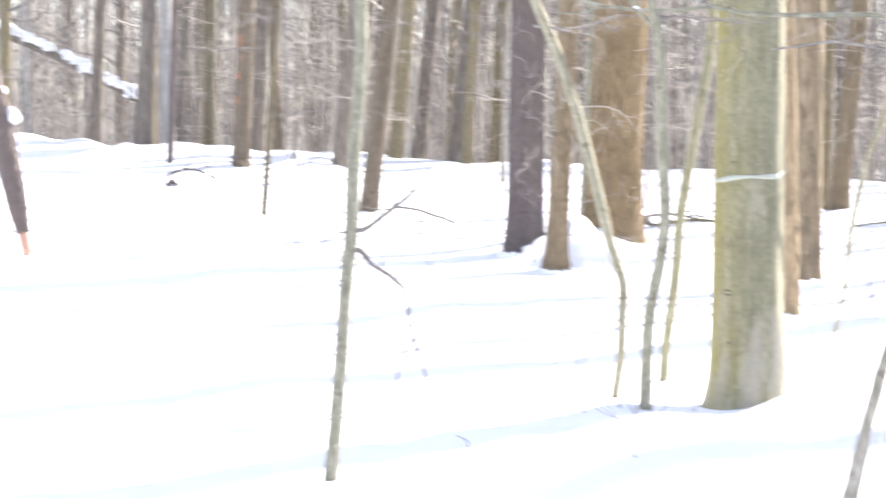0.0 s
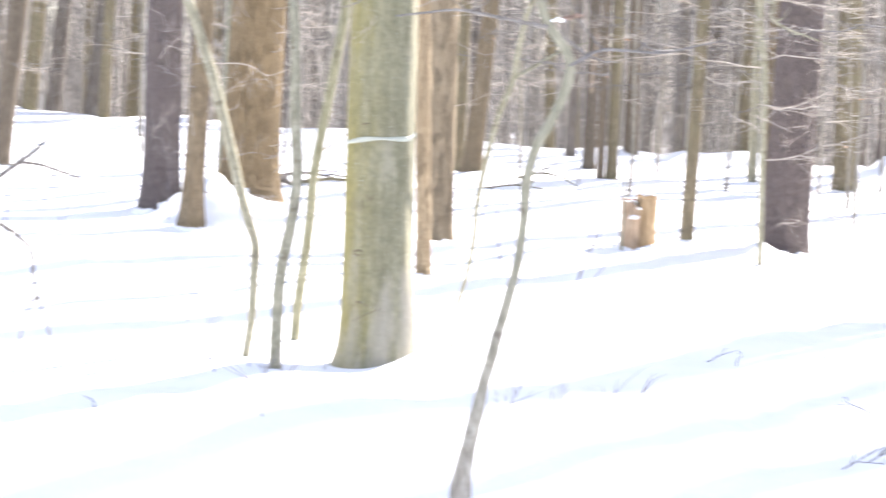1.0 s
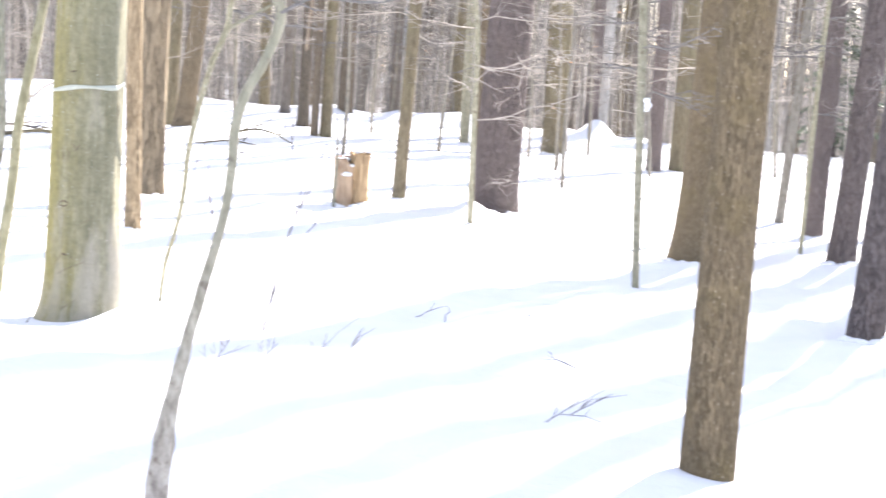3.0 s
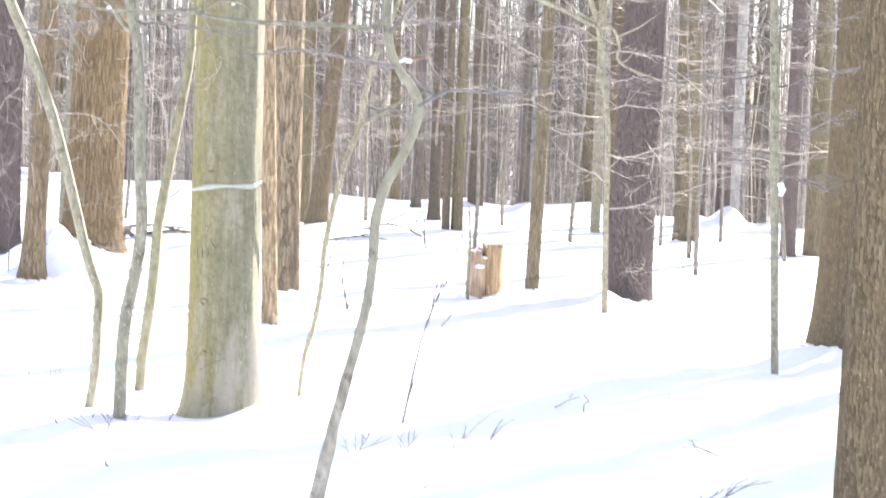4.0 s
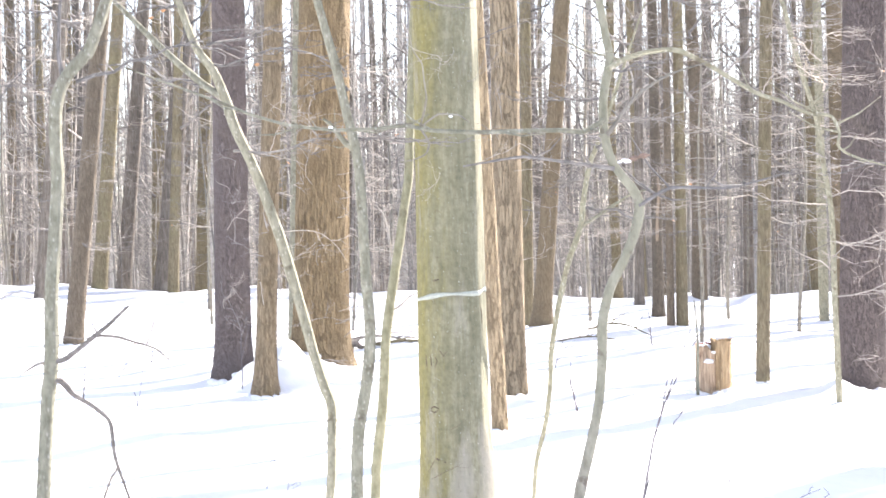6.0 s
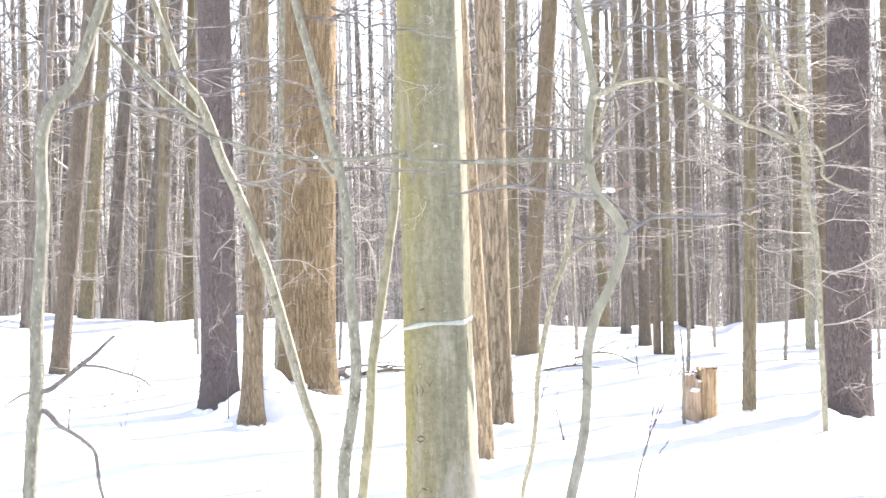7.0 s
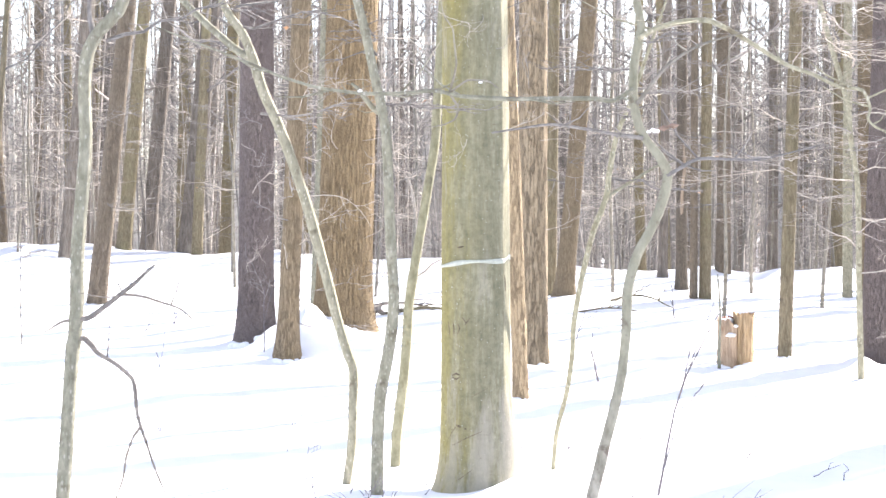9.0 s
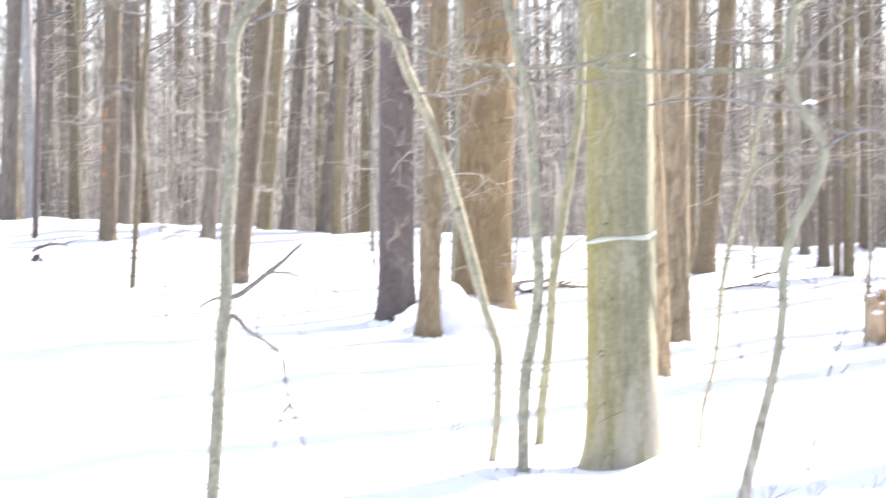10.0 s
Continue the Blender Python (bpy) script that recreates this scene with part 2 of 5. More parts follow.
SLIM = bark("slim grey stem bark", (0.122, 0.113, 0.092), (0.291, 0.272, 0.233), 26, 0.4, 0.3, 0.006, (0.107, 0.092, 0.068), 8.0, 0.60)
TWIG = bark("twig bark", (0.113, 0.106, 0.099), (0.279, 0.263, 0.248), 30, 0.5, 0.2, 0.003)
FAR = bark("far trunk bark", (0.118, 0.102, 0.086), (0.285, 0.252, 0.216), 20, 0.15, 0.7, 0.03, (0.274, 0.252, 0.216), 1.2, 0.55, crack=0.45, crack_scale=22, crack_stretch=0.14, crack_colour=(0.054, 0.048, 0.040))
FAR_TWIG = bark("far twig bark", (0.142, 0.133, 0.126), (0.335, 0.316, 0.302), 20, 0.4, 0.2, 0.003, None, 1.0, 0.5, True)
FAR_WOODS = bark("far woods bark", (0.135, 0.127, 0.12), (0.315, 0.297, 0.283), 12, 0.1, 0.3, 0.03, None, 1.0, 0.5, True)
BRUSH = bark("undergrowth bark", (0.158, 0.147, 0.136), (0.375, 0.352, 0.33), 12, 0.3, 0.2, 0.003, None, 1.0, 0.5, True)
GREENISH = bark("yellow green sapling bark", (0.185, 0.175, 0.105), (0.37, 0.35, 0.235), 26, 0.45, 0.4, 0.006, (0.155, 0.135, 0.09), 9.0, 0.62)
NEEDLES = plain("evergreen needles", (0.15, 0.18, 0.125), 0.7, 0.4, 2)
PAINT = plain("pale paint", (0.41, 0.43, 0.37), 0.75, 0.15, 60)
DEAD = bark("dead branch bark", (0.135, 0.12, 0.105), (0.31, 0.28, 0.245), 40, 0.5, 0.5, 0.004, (0.30, 0.29, 0.25), 14.0, 0.62)
STALK = plain("dead stalk", (0.19, 0.17, 0.175), 0.9, 0.25, 30)
LEAF = plain("dry beech leaf", (0.42, 0.23, 0.11), 0.7, 0.35, 3)


# ---- mesh helpers ----
class Soup:
    """Collects tubes and sheets into one mesh."""

    def __init__(self):
        self.v, self.f, self.n = [], [], 0

    def add(self, verts, faces):
        self.v.append(np.asarray(verts, float).reshape(-1, 3))
        self.f.extend([tuple(int(i) + self.n for i in f) for f in faces])
        self.n += len(self.v[-1])

    def tube(self, path, radii, sides=6, relief=None, upright=False):
        p, r = np.asarray(path, float), np.asarray(radii, float)
        k = len(p)
        t = np.gradient(p, axis=0)
        t /= np.linalg.norm(t, axis=1)[:, None] + 1e-9
        if upright:
            a, b = np.tile((1.0, 0, 0), (k, 1)), np.tile((0, 1.0, 0), (k, 1))
        else:
            ref = np.array((0.31, 0.17, 0.93)) if abs(t[0, 2]) < 0.8 else np.array((0.95, 0.2, 0.1))
            a = np.cross(t, ref)
            a /= np.linalg.norm(a, axis=1)[:, None] + 1e-9
            b = np.cross(t, a)
        th = np.arange(sides) * 2 * math.pi / sides
        rr = np.tile(r[:, None], (1, sides))
        if relief:
            rr = rr * np.array([[relief(c, p[i, 2]) for c in th] for i in range(k)])
        ring = p[:, None, :] + rr[..., None] * (np.cos(th)[None, :, None] * a[:, None, :] + np.sin(th)[None, :, None] * b[:, None, :])
        i = np.arange(k - 1)[:, None] * sides
        j = np.arange(sides)[None, :]
        j2 = (j + 1) % sides
        q = np.stack([i + j, i + j2, i + sides + j2, i + sides + j], -1).reshape(-1, 4)
        faces = [tuple(f) for f in q.tolist()]
        faces.append(tuple(range((k - 1) * sides, k * sides)))
        faces.append(tuple(range(sides - 1, -1, -1)))
        self.add(ring.reshape(-1, 3), faces)

    def sticks(self, start, end, r0, r1):
        """Many straight thin twigs at once, three-sided."""
        s, e = np.asarray(start, float), np.asarray(end, float)
        k = len(s)
        d = e - s
        a = np.cross(d, (0.31, 0.17, 0.93))
        a /= np.linalg.norm(a, axis=1)[:, None] + 1e-9
        b = np.cross(d, a)
        b /= np.linalg.norm(b, axis=1)[:, None] + 1e-9
        ring = np.stack([a * math.cos(t) + b * math.sin(t) for t in (0, 2.094, 4.189)], 1)
        r0, r1 = np.broadcast_to(r0, (k,))[:, None, None], np.broadcast_to(r1, (k,))[:, None, None]
        v = np.concatenate([s[:, None] + ring * r0, e[:, None] + ring * r1], 1)
        i = (self.n + np.arange(k) * 6)[:, None, None]
        q = i + np.array([[0, 1, 4, 3], [1, 2, 5, 4], [2, 0, 3, 5]])[None]
        self.v.append(v.reshape(-1, 3))
        self.f.extend(map(tuple, q.reshape(-1, 4).tolist()))
        self.n += 6 * k

    def mesh(self, name, mat, smooth=True):
        me = bpy.data.meshes.new(name)
        me.from_pydata(np.concatenate(self.v).tolist(), [], self.f)
        me.materials.append(mat)
        if smooth:
            me.polygons.foreach_set("use_smooth", [True] * len(me.polygons))
        me.update()
        return me


def part(name, soup, mat, parent, label="", smooth=True):
    ob = new(name, soup.mesh(name, mat, smooth))
    ob.parent = parent
    return tagged(ob, label)


def holder(name, x, y, label, category, group="", sink=0.0):
    ob = new(name)
    ob.location = (x, y, float(ground(x, y)) - sink)
    ob.empty_display_size = 0.2
    return tagged(ob, label, category, group)


def across(x, y):
    """The level direction square to the line from the path's place to x, y, to its right."""
    d = math.hypot(x, y)
    return np.array((y / d, -x / d, 0.0))


def piece(base, name):
    """The first part of that name on a thing."""
    return next(o for o in base.children if o.name.split(".")[0] == name)


# ---- the ground ----
MOUNDS = [(-2.2, 24.3, 0.24, 0.3), (-1.85, 25.3, 0.37, 0.6), (-1.5, 24.2, 0.08, 0.5), (0.52, 11.68, 0.12, 0.22), (-0.3, 12.6, 0.05, 0.5),
          (4.82, 21.35, 0.10, 0.42), (4.73, 20.9, 0.17, 0.22), (5.75, 16.35, 0.10, 0.45), (7.25, 16.3, 0.05, 0.45), (12.15, 41.3, 0.5, 0.42), (11.35, 41.0, 0.36, 0.4),
          (-0.15, 9.3, 0.10, 1.1), (2.6, 34.0, 0.18, 1.2), (3.3, 20.3, 0.03, 0.7), (1.0, 24.0, 0.12, 1.4), (9.0, 43.5, 0.25, 1.5),
          (-11.2, 43.0, 0.25, 0.9), (-12.6, 42.0, 0.2, 1.0), (5.2, 12.4, 0.06, 0.5), (-0.394, 11.07, 0.066, 0.45), (-1.68, 23.2, 0.62, 0.34), (-2.8, 24.35, -0.13, 0.32), (-1.98, 22.05, -0.06, 0.25), (-2.02, 24.0, 0.14, 0.2), (0.95, 21.0, 0.1, 0.4), (5.1, 11.3, 0.07, 0.3), (5.75, 11.45, 0.05, 0.22), (-0.95, 24.9, -0.06, 0.5),
          (-13.8, 41.0, 0.22, 0.8), (-16.2, 42.0, 0.28, 0.7), (-10.1, 43.6, 0.2, 0.5), (-9.0, 44.3, 0.2, 0.9), (-15.0, 42.6, 0.2, 0.45), (-3.9, 45.2, 0.15, 0.7), (0.6, 45.5, 0.18, 0.9), (6.3, 44.0, 0.2, 0.7)]
lumps = random.Random(31)
MOUNDS += [(-8.2 - 7.0 * lumps.random(), 40.4 + 3.2 * lumps.random(), lumps.uniform(0.07, 0.2), lumps.uniform(0.25, 0.5)) for _ in range(16)]
MOUNDS += [(-6.0 + 20.0 * lumps.random(), 42.5 + 2.5 * lumps.random(), lumps.uniform(0.05, 0.16), lumps.uniform(0.3, 0.6)) for _ in range(16)]


def ground(x, y):
    """Height of the snow at x, y: flat round the eye, a low crest some 46 m off that is higher on one side, soft drifts."""
    d = np.hypot(x, y) + 1e-6
    k = np.clip((d - 16.0) / 30.0, 0.0, 1.0)
    z = (0.85 - 1.75 * x / d) * k ** 1.7
    z = z - 1.6 * (1 - np.exp(-(np.maximum(d - 46.0, 0.0) / 14.0) ** 2))
    z = z + 0.05 * np.sin(0.9 * x + 0.35 * y + 0.6) * np.sin(0.5 * y - 0.2 * x + 1.0)
    z = z + 0.02 * np.sin(2.3 * x - 0.8 * y) * np.sin(1.7 * y + 0.9 * x + 2.0)
    z = z + 0.06 * k * np.sin(1.1 * x + 0.3 * y) * np.sin(0.7 * x - 0.9 * y + 0.4)
    for mx, my, mh, mr in MOUNDS:
        z = z + mh * np.exp(-((x - mx) ** 2 + (y - my) ** 2) / (mr * mr))
    return z


def ripples(x, y):
    """Soft wind-blown ripples and settled hollows on top of the ground."""
    wx = x + 0.35 * np.sin(1.7 * y + 0.8) + 0.2 * np.sin(3.1 * y - 1.3 * x)
    wy = y + 0.4 * np.sin(1.3 * x - 0.4) + 0.2 * np.sin(2.7 * x + 1.1 * y)
    rip = 0.5 * np.sin(2.6 * wx + 1.9 * wy) * np.sin(1.7 * wy - 1.2 * wx + 0.7) + 0.3 * np.sin(4.9 * wx - 2.3 * wy + 1.1) * np.sin(3.3 * wy + 1.6 * wx) + 0.2 * np.sin(8.3 * wx + 3.7 * wy) * np.sin(6.1 * wy - 4.4 * wx)
    return np.exp(-(np.hypot(x, y) / 26) ** 4) * 0.03 * rip


def build_ground():
    r = np.concatenate([[0.0], np.linspace(0.4, 2.4, 6), 2.5 * 1.0155 ** np.arange(210), np.geomspace(66, 3000, 26)])
    a = np.radians(np.concatenate([np.arange(-34, 38, 0.16), np.linspace(38, 326, 70)[:-1]]))
    x, y = r[:, None] * np.sin(a)[None, :], r[:, None] * np.cos(a)[None, :]
    z = ground(x, y)
    fade = np.exp(-((np.hypot(x, y) - 12) / 40) ** 2)
    z = z + fade * 0.012 * np.sin(5.1 * x + 1.3 * y + 2 * np.sin(1.9 * y)) * np.sin(3.7 * y - 1.1 * x)
    z = z + ripples(x, y)
    nr, na = x.shape
    i, j = np.arange(nr - 1)[:, None] * na, np.arange(na)[None, :]
    j2 = (j + 1) % na
    q = np.stack([i + j, i + na + j, i + na + j2, i + j2], -1).reshape(-1, 4)
    me = bpy.data.meshes.new("snow_ground")
    me.from_pydata(np.stack([x, y, z], -1).reshape(-1, 3).tolist(), [], q.tolist())
    me.polygons.foreach_set("use_smooth", [True] * len(me.polygons))
    me.materials.append(SNOW)
    me.validate()
    me.update()
    tagged(new("ground", me), "deep untrodden white snow on a gently rising forest floor", "snow", kind="structure")


build_ground()


# ---- trees ----
def limb_set(sp, rng, spine, r_at, z0, z1, count, length, sides=4, twigs=4, sub=2, rise=0.55, fine=1.0):
    """Bare limbs with twigs, set round the stem between two heights."""
    thin = []
    for i in range(count):
        u = (i + rng.random()) / count
        z = z0 + (z1 - z0) * u
        az = 2.4 * i + rng.uniform(-0.5, 0.5)
        ll = length * (1 - 0.65 * u) * rng.uniform(0.6, 1.2)
        out = np.array((math.cos(az), math.sin(az), 0))
        start = spine(z)
        up = rise * rng.uniform(0.6, 1.4)
        s = np.linspace(0, 1, 5)[:, None]
        wob = np.array([[rng.gauss(0, 0.03), rng.gauss(0, 0.03), rng.gauss(0, 0.03)] for _ in range(5)]) * ll
        wob[0] = 0
        p = start + out * ll * s * (1 - 0.25 * s) + np.array((0, 0, 1.0)) * ll * up * s * (0.5 + 0.7 * s) + wob
        r0 = min(r_at(z) * 0.45, 0.02 + 0.018 * ll) * (0.6 + 0.4 * fine)
        sp.tube(p, r0 * np.array((1, 0.75, 0.55, 0.36, 0.14)), sides)
        for k in range(twigs):
            w = 0.3 + 0.68 * (k + rng.random()) / twigs
            q0 = p[int(w * 4)] + (p[min(4, int(w * 4) + 1)] - p[int(w * 4)]) * (w * 4 % 1)
            d = (p[-1] - p[0]) / ll + np.array((rng.gauss(0, 0.6), rng.gauss(0, 0.6), rng.uniform(-0.1, 0.7)))
            d /= np.linalg.norm(d)
            tl = ll * rng.uniform(0.25, 0.5) * (1.2 - w * 0.5)
            bend = np.array((rng.gauss(0, 0.1), rng.gauss(0, 0.1), rng.uniform(0, 0.2))) * tl
            tp = np.array([q0, q0 + d * tl * 0.5 + bend * 0.3, q0 + d * tl + bend])
            tr = r0 * 0.3 * (1.1 - w * 0.5)
            thin.append((tp[0], tp[1], tr, tr * 0.6))
            thin.append((tp[1], tp[2], tr * 0.6, tr * 0.2))
            for h in range(sub):
                g0 = tp[1] + (tp[2] - tp[1]) * rng.random()
                e = d + np.array((rng.gauss(0, 0.7), rng.gauss(0, 0.7), rng.gauss(0.1, 0.4)))
                e /= np.linalg.norm(e)
                thin.append((g0, g0 + e * tl * 0.45, tr * 0.45, tr * 0.12))
    if thin:
        sp.sticks(*(np.array(c) for c in zip(*thin)))


def furrows(radius, pitch, depth, seed):
    """Relief of ridged bark: long upright ridges some pitch metres apart."""
    k = radius / pitch

    def relief(c, z):
        v = Vector((math.cos(c) * k, math.sin(c) * k, z * 1.6 + seed * 7.3))
        w = Vector((math.cos(c) * k * 2.3, math.sin(c) * k * 2.3, z * 4.0 + seed))
        return 1 + depth * (0.9 - 2.6 * abs(noise.noise(v))) + depth * 0.5 * noise.noise(w)
    return relief


def scales(radius, pitch, depth, seed):
    """Relief of plated bark: short uneven plates."""
    k = radius / pitch

    def relief(c, z):
        v = Vector((math.cos(c) * k, math.sin(c) * k, z / pitch * 0.35 + seed * 5.1))
        return 1 + depth * (0.7 - 2.2 * abs(noise.noise(v)))
    return relief


def smooth_swell(radius, depth, seed):
    def relief(c, z):
        return 1 + depth * noise.noise(Vector((math.cos(c) * 1.3, math.sin(c) * 1.3, z * 0.7 + seed)))
    return relief


def tree(name, x, y, dia, lean, mat, label, height=20.0, flare=0.25, relief=None, sides=20, step=0.2, bow=0.0, top_lean=None, limbs=22, limb_from=0.42, seed=1, bark_label="", category="tree", group=""):
    """One standing tree: a tapered, flared trunk that leans across the line of sight by some degrees, and a bare crown."""
    rng = random.Random(seed)
    base = holder(name, x, y, label, category, group)
    side = across(x, y)
    fwd = np.array((-side[1], side[0], 0))
    slope = math.tan(radians(lean))
    back = rng.uniform(-0.01, 0.01)

    def spine(z):
        z = np.asarray(z, float)
        off = slope * np.minimum(z, 9) + bow * np.sin(np.clip(z / 7, 0, 1) * math.pi)
        return side * off[..., None] + fwd * (back * z + 0.02 * np.sin(z * 0.9 + seed))[..., None] + np.array((0, 0, 1.0)) * z[..., None]

    def r_at(z):
        z = np.asarray(z, float)
        u = np.clip(z / height, 0, 1)
        return dia / 2 * (1 - 0.45 * np.clip(u, 0, 0.6) - 1.45 * np.clip(u - 0.6, 0, 1)) * (1 + flare * np.exp(-np.maximum(z, -0.2) / 0.28)) + 0.01
    zs = np.concatenate([np.arange(-0.45, 7.5, step), np.linspace(7.5, height, 12)])
    sp = Soup()
    sp.tube(spine(zs), r_at(zs), sides, relief, True)
    part("trunk", sp, mat, base, bark_label)
    sp = Soup()
    limb_set(sp, rng, spine, lambda z: float(r_at(z)), height * limb_from, height * 0.98, limbs, height * 0.24)
    part("crown", sp, TWIG if dia < 0.12 else mat, base, "bare limbs and twigs")
    return base, spine, r_at


def stem(name, x, y, bends, mat, label, height=6.0, sides=10, category="sapling", seed=3, twigs=10, group="", gnarl=0.0):
    """A crooked young stem: bends are (height, sideways, radius); above the last bend it grows on to its full height."""
    rng = random.Random(seed)
    base = holder(name, x, y, label, category, group)
    side = across(x, y)
    h, s, r = (np.array(c, float) for c in zip(*bends))
    tail = np.linspace(h[-1], max(height, h[-1] + 0.5), 6)[1:]
    ds = (s[-1] - s[-2]) / max(h[-1] - h[-2], 0.05)
    ds = max(-0.35, min(0.35, ds))
    h2 = np.concatenate([[-0.35], h, tail])
    s2 = np.concatenate([[s[0] - 0.35 * (s[1] - s[0]) / max(h[1] - h[0], 0.05)], s, s[-1] + ds * (tail - h[-1])])
    r2 = np.concatenate([[r[0] * 1.05], r, r[-1] * np.linspace(0.9, 0.2, 5)])
    # smooth the bends
    t = np.arange(len(h2))
    tt = np.linspace(0, len(h2) - 1, len(h2) * 5)

    def curve(v):
        d = np.gradient(v)
        i = np.minimum(tt.astype(int), len(v) - 2)
        f = tt - i
        return (2 * f ** 3 - 3 * f ** 2 + 1) * v[i] + (f ** 3 - 2 * f ** 2 + f) * d[i] + (3 * f ** 2 - 2 * f ** 3) * v[i + 1] + (f ** 3 - f ** 2) * d[i + 1]
    hh, ss, rr = curve(h2), curve(s2), np.interp(tt, t, r2)
    fwd = np.array((-side[1], side[0], 0))
    dep = 0.02 * np.sin(hh * 2.1 + seed)
    p = side * ss[:, None] + fwd * dep[:, None] + np.array((0, 0, 1.0)) * hh[:, None]
    knots = [rng.uniform(0.2, 3.0) for _ in range(9)]

    def relief(c, z):
        bump = sum(0.16 * math.exp(-((z - k) / 0.02) ** 2) * max(0, math.cos(c - i * 2.1)) for i, k in enumerate(knots))
        turn, half = (c + radians(114) + math.pi) % (2 * math.pi) - math.pi, radians(36)
        if abs(turn) < half:
            bump += 0.9 * (math.cos(half) / math.cos(turn) - 1)
        return 1 + bump + 0.06 * noise.noise(Vector((math.cos(c) * 1.4, math.sin(c) * 1.4, z * 5 + seed))) + gnarl * math.exp(-max(z, 0) / 0.5) * noise.noise(Vector((math.cos(c) * 1.2, math.sin(c) * 1.2, z * 11 + seed)))
    sp = Soup()
    sp.tube(p, rr, max(sides, 24), relief)
    part("stem", sp, mat, base)

    def spine(z):
        i = int(np.argmin(abs(hh - z)))
        return p[i]
    if twigs:
        sp = Soup()
        limb_set(sp, rng, spine, lambda z: 0.012 + 0 * z, float(h[-1]) + 0.1, height, twigs, 1.5, 4, 4, 2, 0.3)
        part("crown", sp, TWIG, base, "bare side twigs")
    return base, side


def branch(base, side, start, bends, mat=None, name="branch", depth=0.0, twigs=0, seed=1, label=""):
    """A bent branch as a part: bends are (sideways, height, radius) from its start (sideways, height) on the stem."""
    rng = random.Random(seed)
    fwd = np.array((-side[1], side[0], 0))
    p = np.array([side * (start[0] + b[0]) + np.array((0, 0, start[1] + b[1])) + fwd * (depth * i / (len(bends) - 1) + 0.01 * math.sin(i * 1.7)) for i, b in enumerate(bends)])
    r = np.array([b[2] for b in bends])
    sp = Soup()
    tt = np.linspace(0, len(p) - 1, 4 * len(p))
    q = np.stack([np.interp(tt, np.arange(len(p)), p[:, c]) for c in range(3)], -1)
    q[1:-1] = (q[:-2] + 2 * q[1:-1] + q[2:]) / 4
    sp.tube(q, np.interp(tt, np.arange(len(p)), r), 7)
    for k in range(twigs):
        i = rng.randrange(1, len(q) - 1)
        d = side * rng.uniform(-0.8, 0.8) + fwd * rng.uniform(-0.7, 0.7) + np.array((0, 0, rng.uniform(-0.2, 0.6)))
        ll = rng.uniform(0.12, 0.4)
        sp.tube(np.array([q[i], q[i] + d * ll * 0.5, q[i] + d * ll + np.array((0, 0, 0.1 * ll))]), (0.004, 0.003, 0.0012), 4)
    return part(name, sp, mat or TWIG, piece(base, "stem"), label)


def beech_form(c, z):
    """The beech's section: a soft swell, and one side flattened above the foot."""
    swell = smooth_swell(0.22, 0.03, 3)(c, z) + 0.12 * math.exp(-max(z, -0.1) / 0.11) * max(0.0, math.cos(c - radians(200)))
    turn, half = (c + radians(12) + math.pi) % (2 * math.pi) - math.pi, radians(33)
    if abs(turn) >= half:
        return swell
    up = min(1.0, max(0.0, (z - 0.35) / 0.5))
    return swell * (1 + up * (math.cos(half) / math.cos(turn) - 1))


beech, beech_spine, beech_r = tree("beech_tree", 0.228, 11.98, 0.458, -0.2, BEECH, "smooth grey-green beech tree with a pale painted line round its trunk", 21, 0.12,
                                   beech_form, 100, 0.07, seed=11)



def spray(base, start, rng, az, length, r0=0.007, leaves=None):
    """One level beech branch with alternate twigs in a flat fan, as loose geometry in its parent's frame."""
    out = Soup()
    d = np.array((math.cos(az), math.sin(az), rng.uniform(-0.05, 0.22)))
    nseg = 9
    p = [np.array(start, float)]
    turn = 0.0
    for i in range(nseg):
        turn += rng.gauss(0, 0.55)
        e = np.array((math.cos(az + turn * 0.6), math.sin(az + turn * 0.6), d[2] + rng.gauss(0, 0.22)))
        p.append(p[-1] + e * length / nseg)
    p = np.array(p)
    rr = r0 * np.linspace(1, 0.22, nseg + 1)
    out.tube(p, rr, 4)
    for i in range(1, nseg + 1):
        for s in (1, -1):
            if rng.random() < 0.2:
                continue
            b = az + s * rng.uniform(0.5, 1.0)
            ll = length * rng.uniform(0.16, 0.34) * (1.15 - i / nseg * 0.6)
            q = p[i]
            e = np.array((math.cos(b), math.sin(b), rng.gauss(0.02, 0.15)))
            mid = q + e * ll * 0.5 + np.array((rng.gauss(0, 0.03), rng.gauss(0, 0.03), rng.gauss(0, 0.02))) * ll * 5
            end = q + e * ll + np.array((0, 0, rng.gauss(0, 0.08))) * ll
            out.tube(np.array([q, mid, end]), (rr[i] * 0.6, rr[i] * 0.45, 0.0018), 3)
            for k in range(3):
                g = mid + (end - mid) * (k / 3.0)
                c = b + (0.7 if k % 2 else -0.7) + rng.gauss(0, 0.2)
                w = ll * rng.uniform(0.2, 0.42)
                out.tube(np.array([g, g + np.array((math.cos(c), math.sin(c), rng.gauss(0, 0.2))) * w]), (rr[i] * 0.36, 0.0014), 3)
            if leaves is not None and rng.random() < 0.025:
                c = rng.uniform(0, 6.28)
                u, v = np.array((math.cos(c), math.sin(c), -0.6)) * 0.035, np.array((-math.sin(c), math.cos(c), 0.1)) * 0.02
                leaves.add([end, end + u * 0.5 + v, end + u, end + u * 0.5 - v + np.array((0, 0, 0.008))], [(0, 1, 2, 3)])
    return out


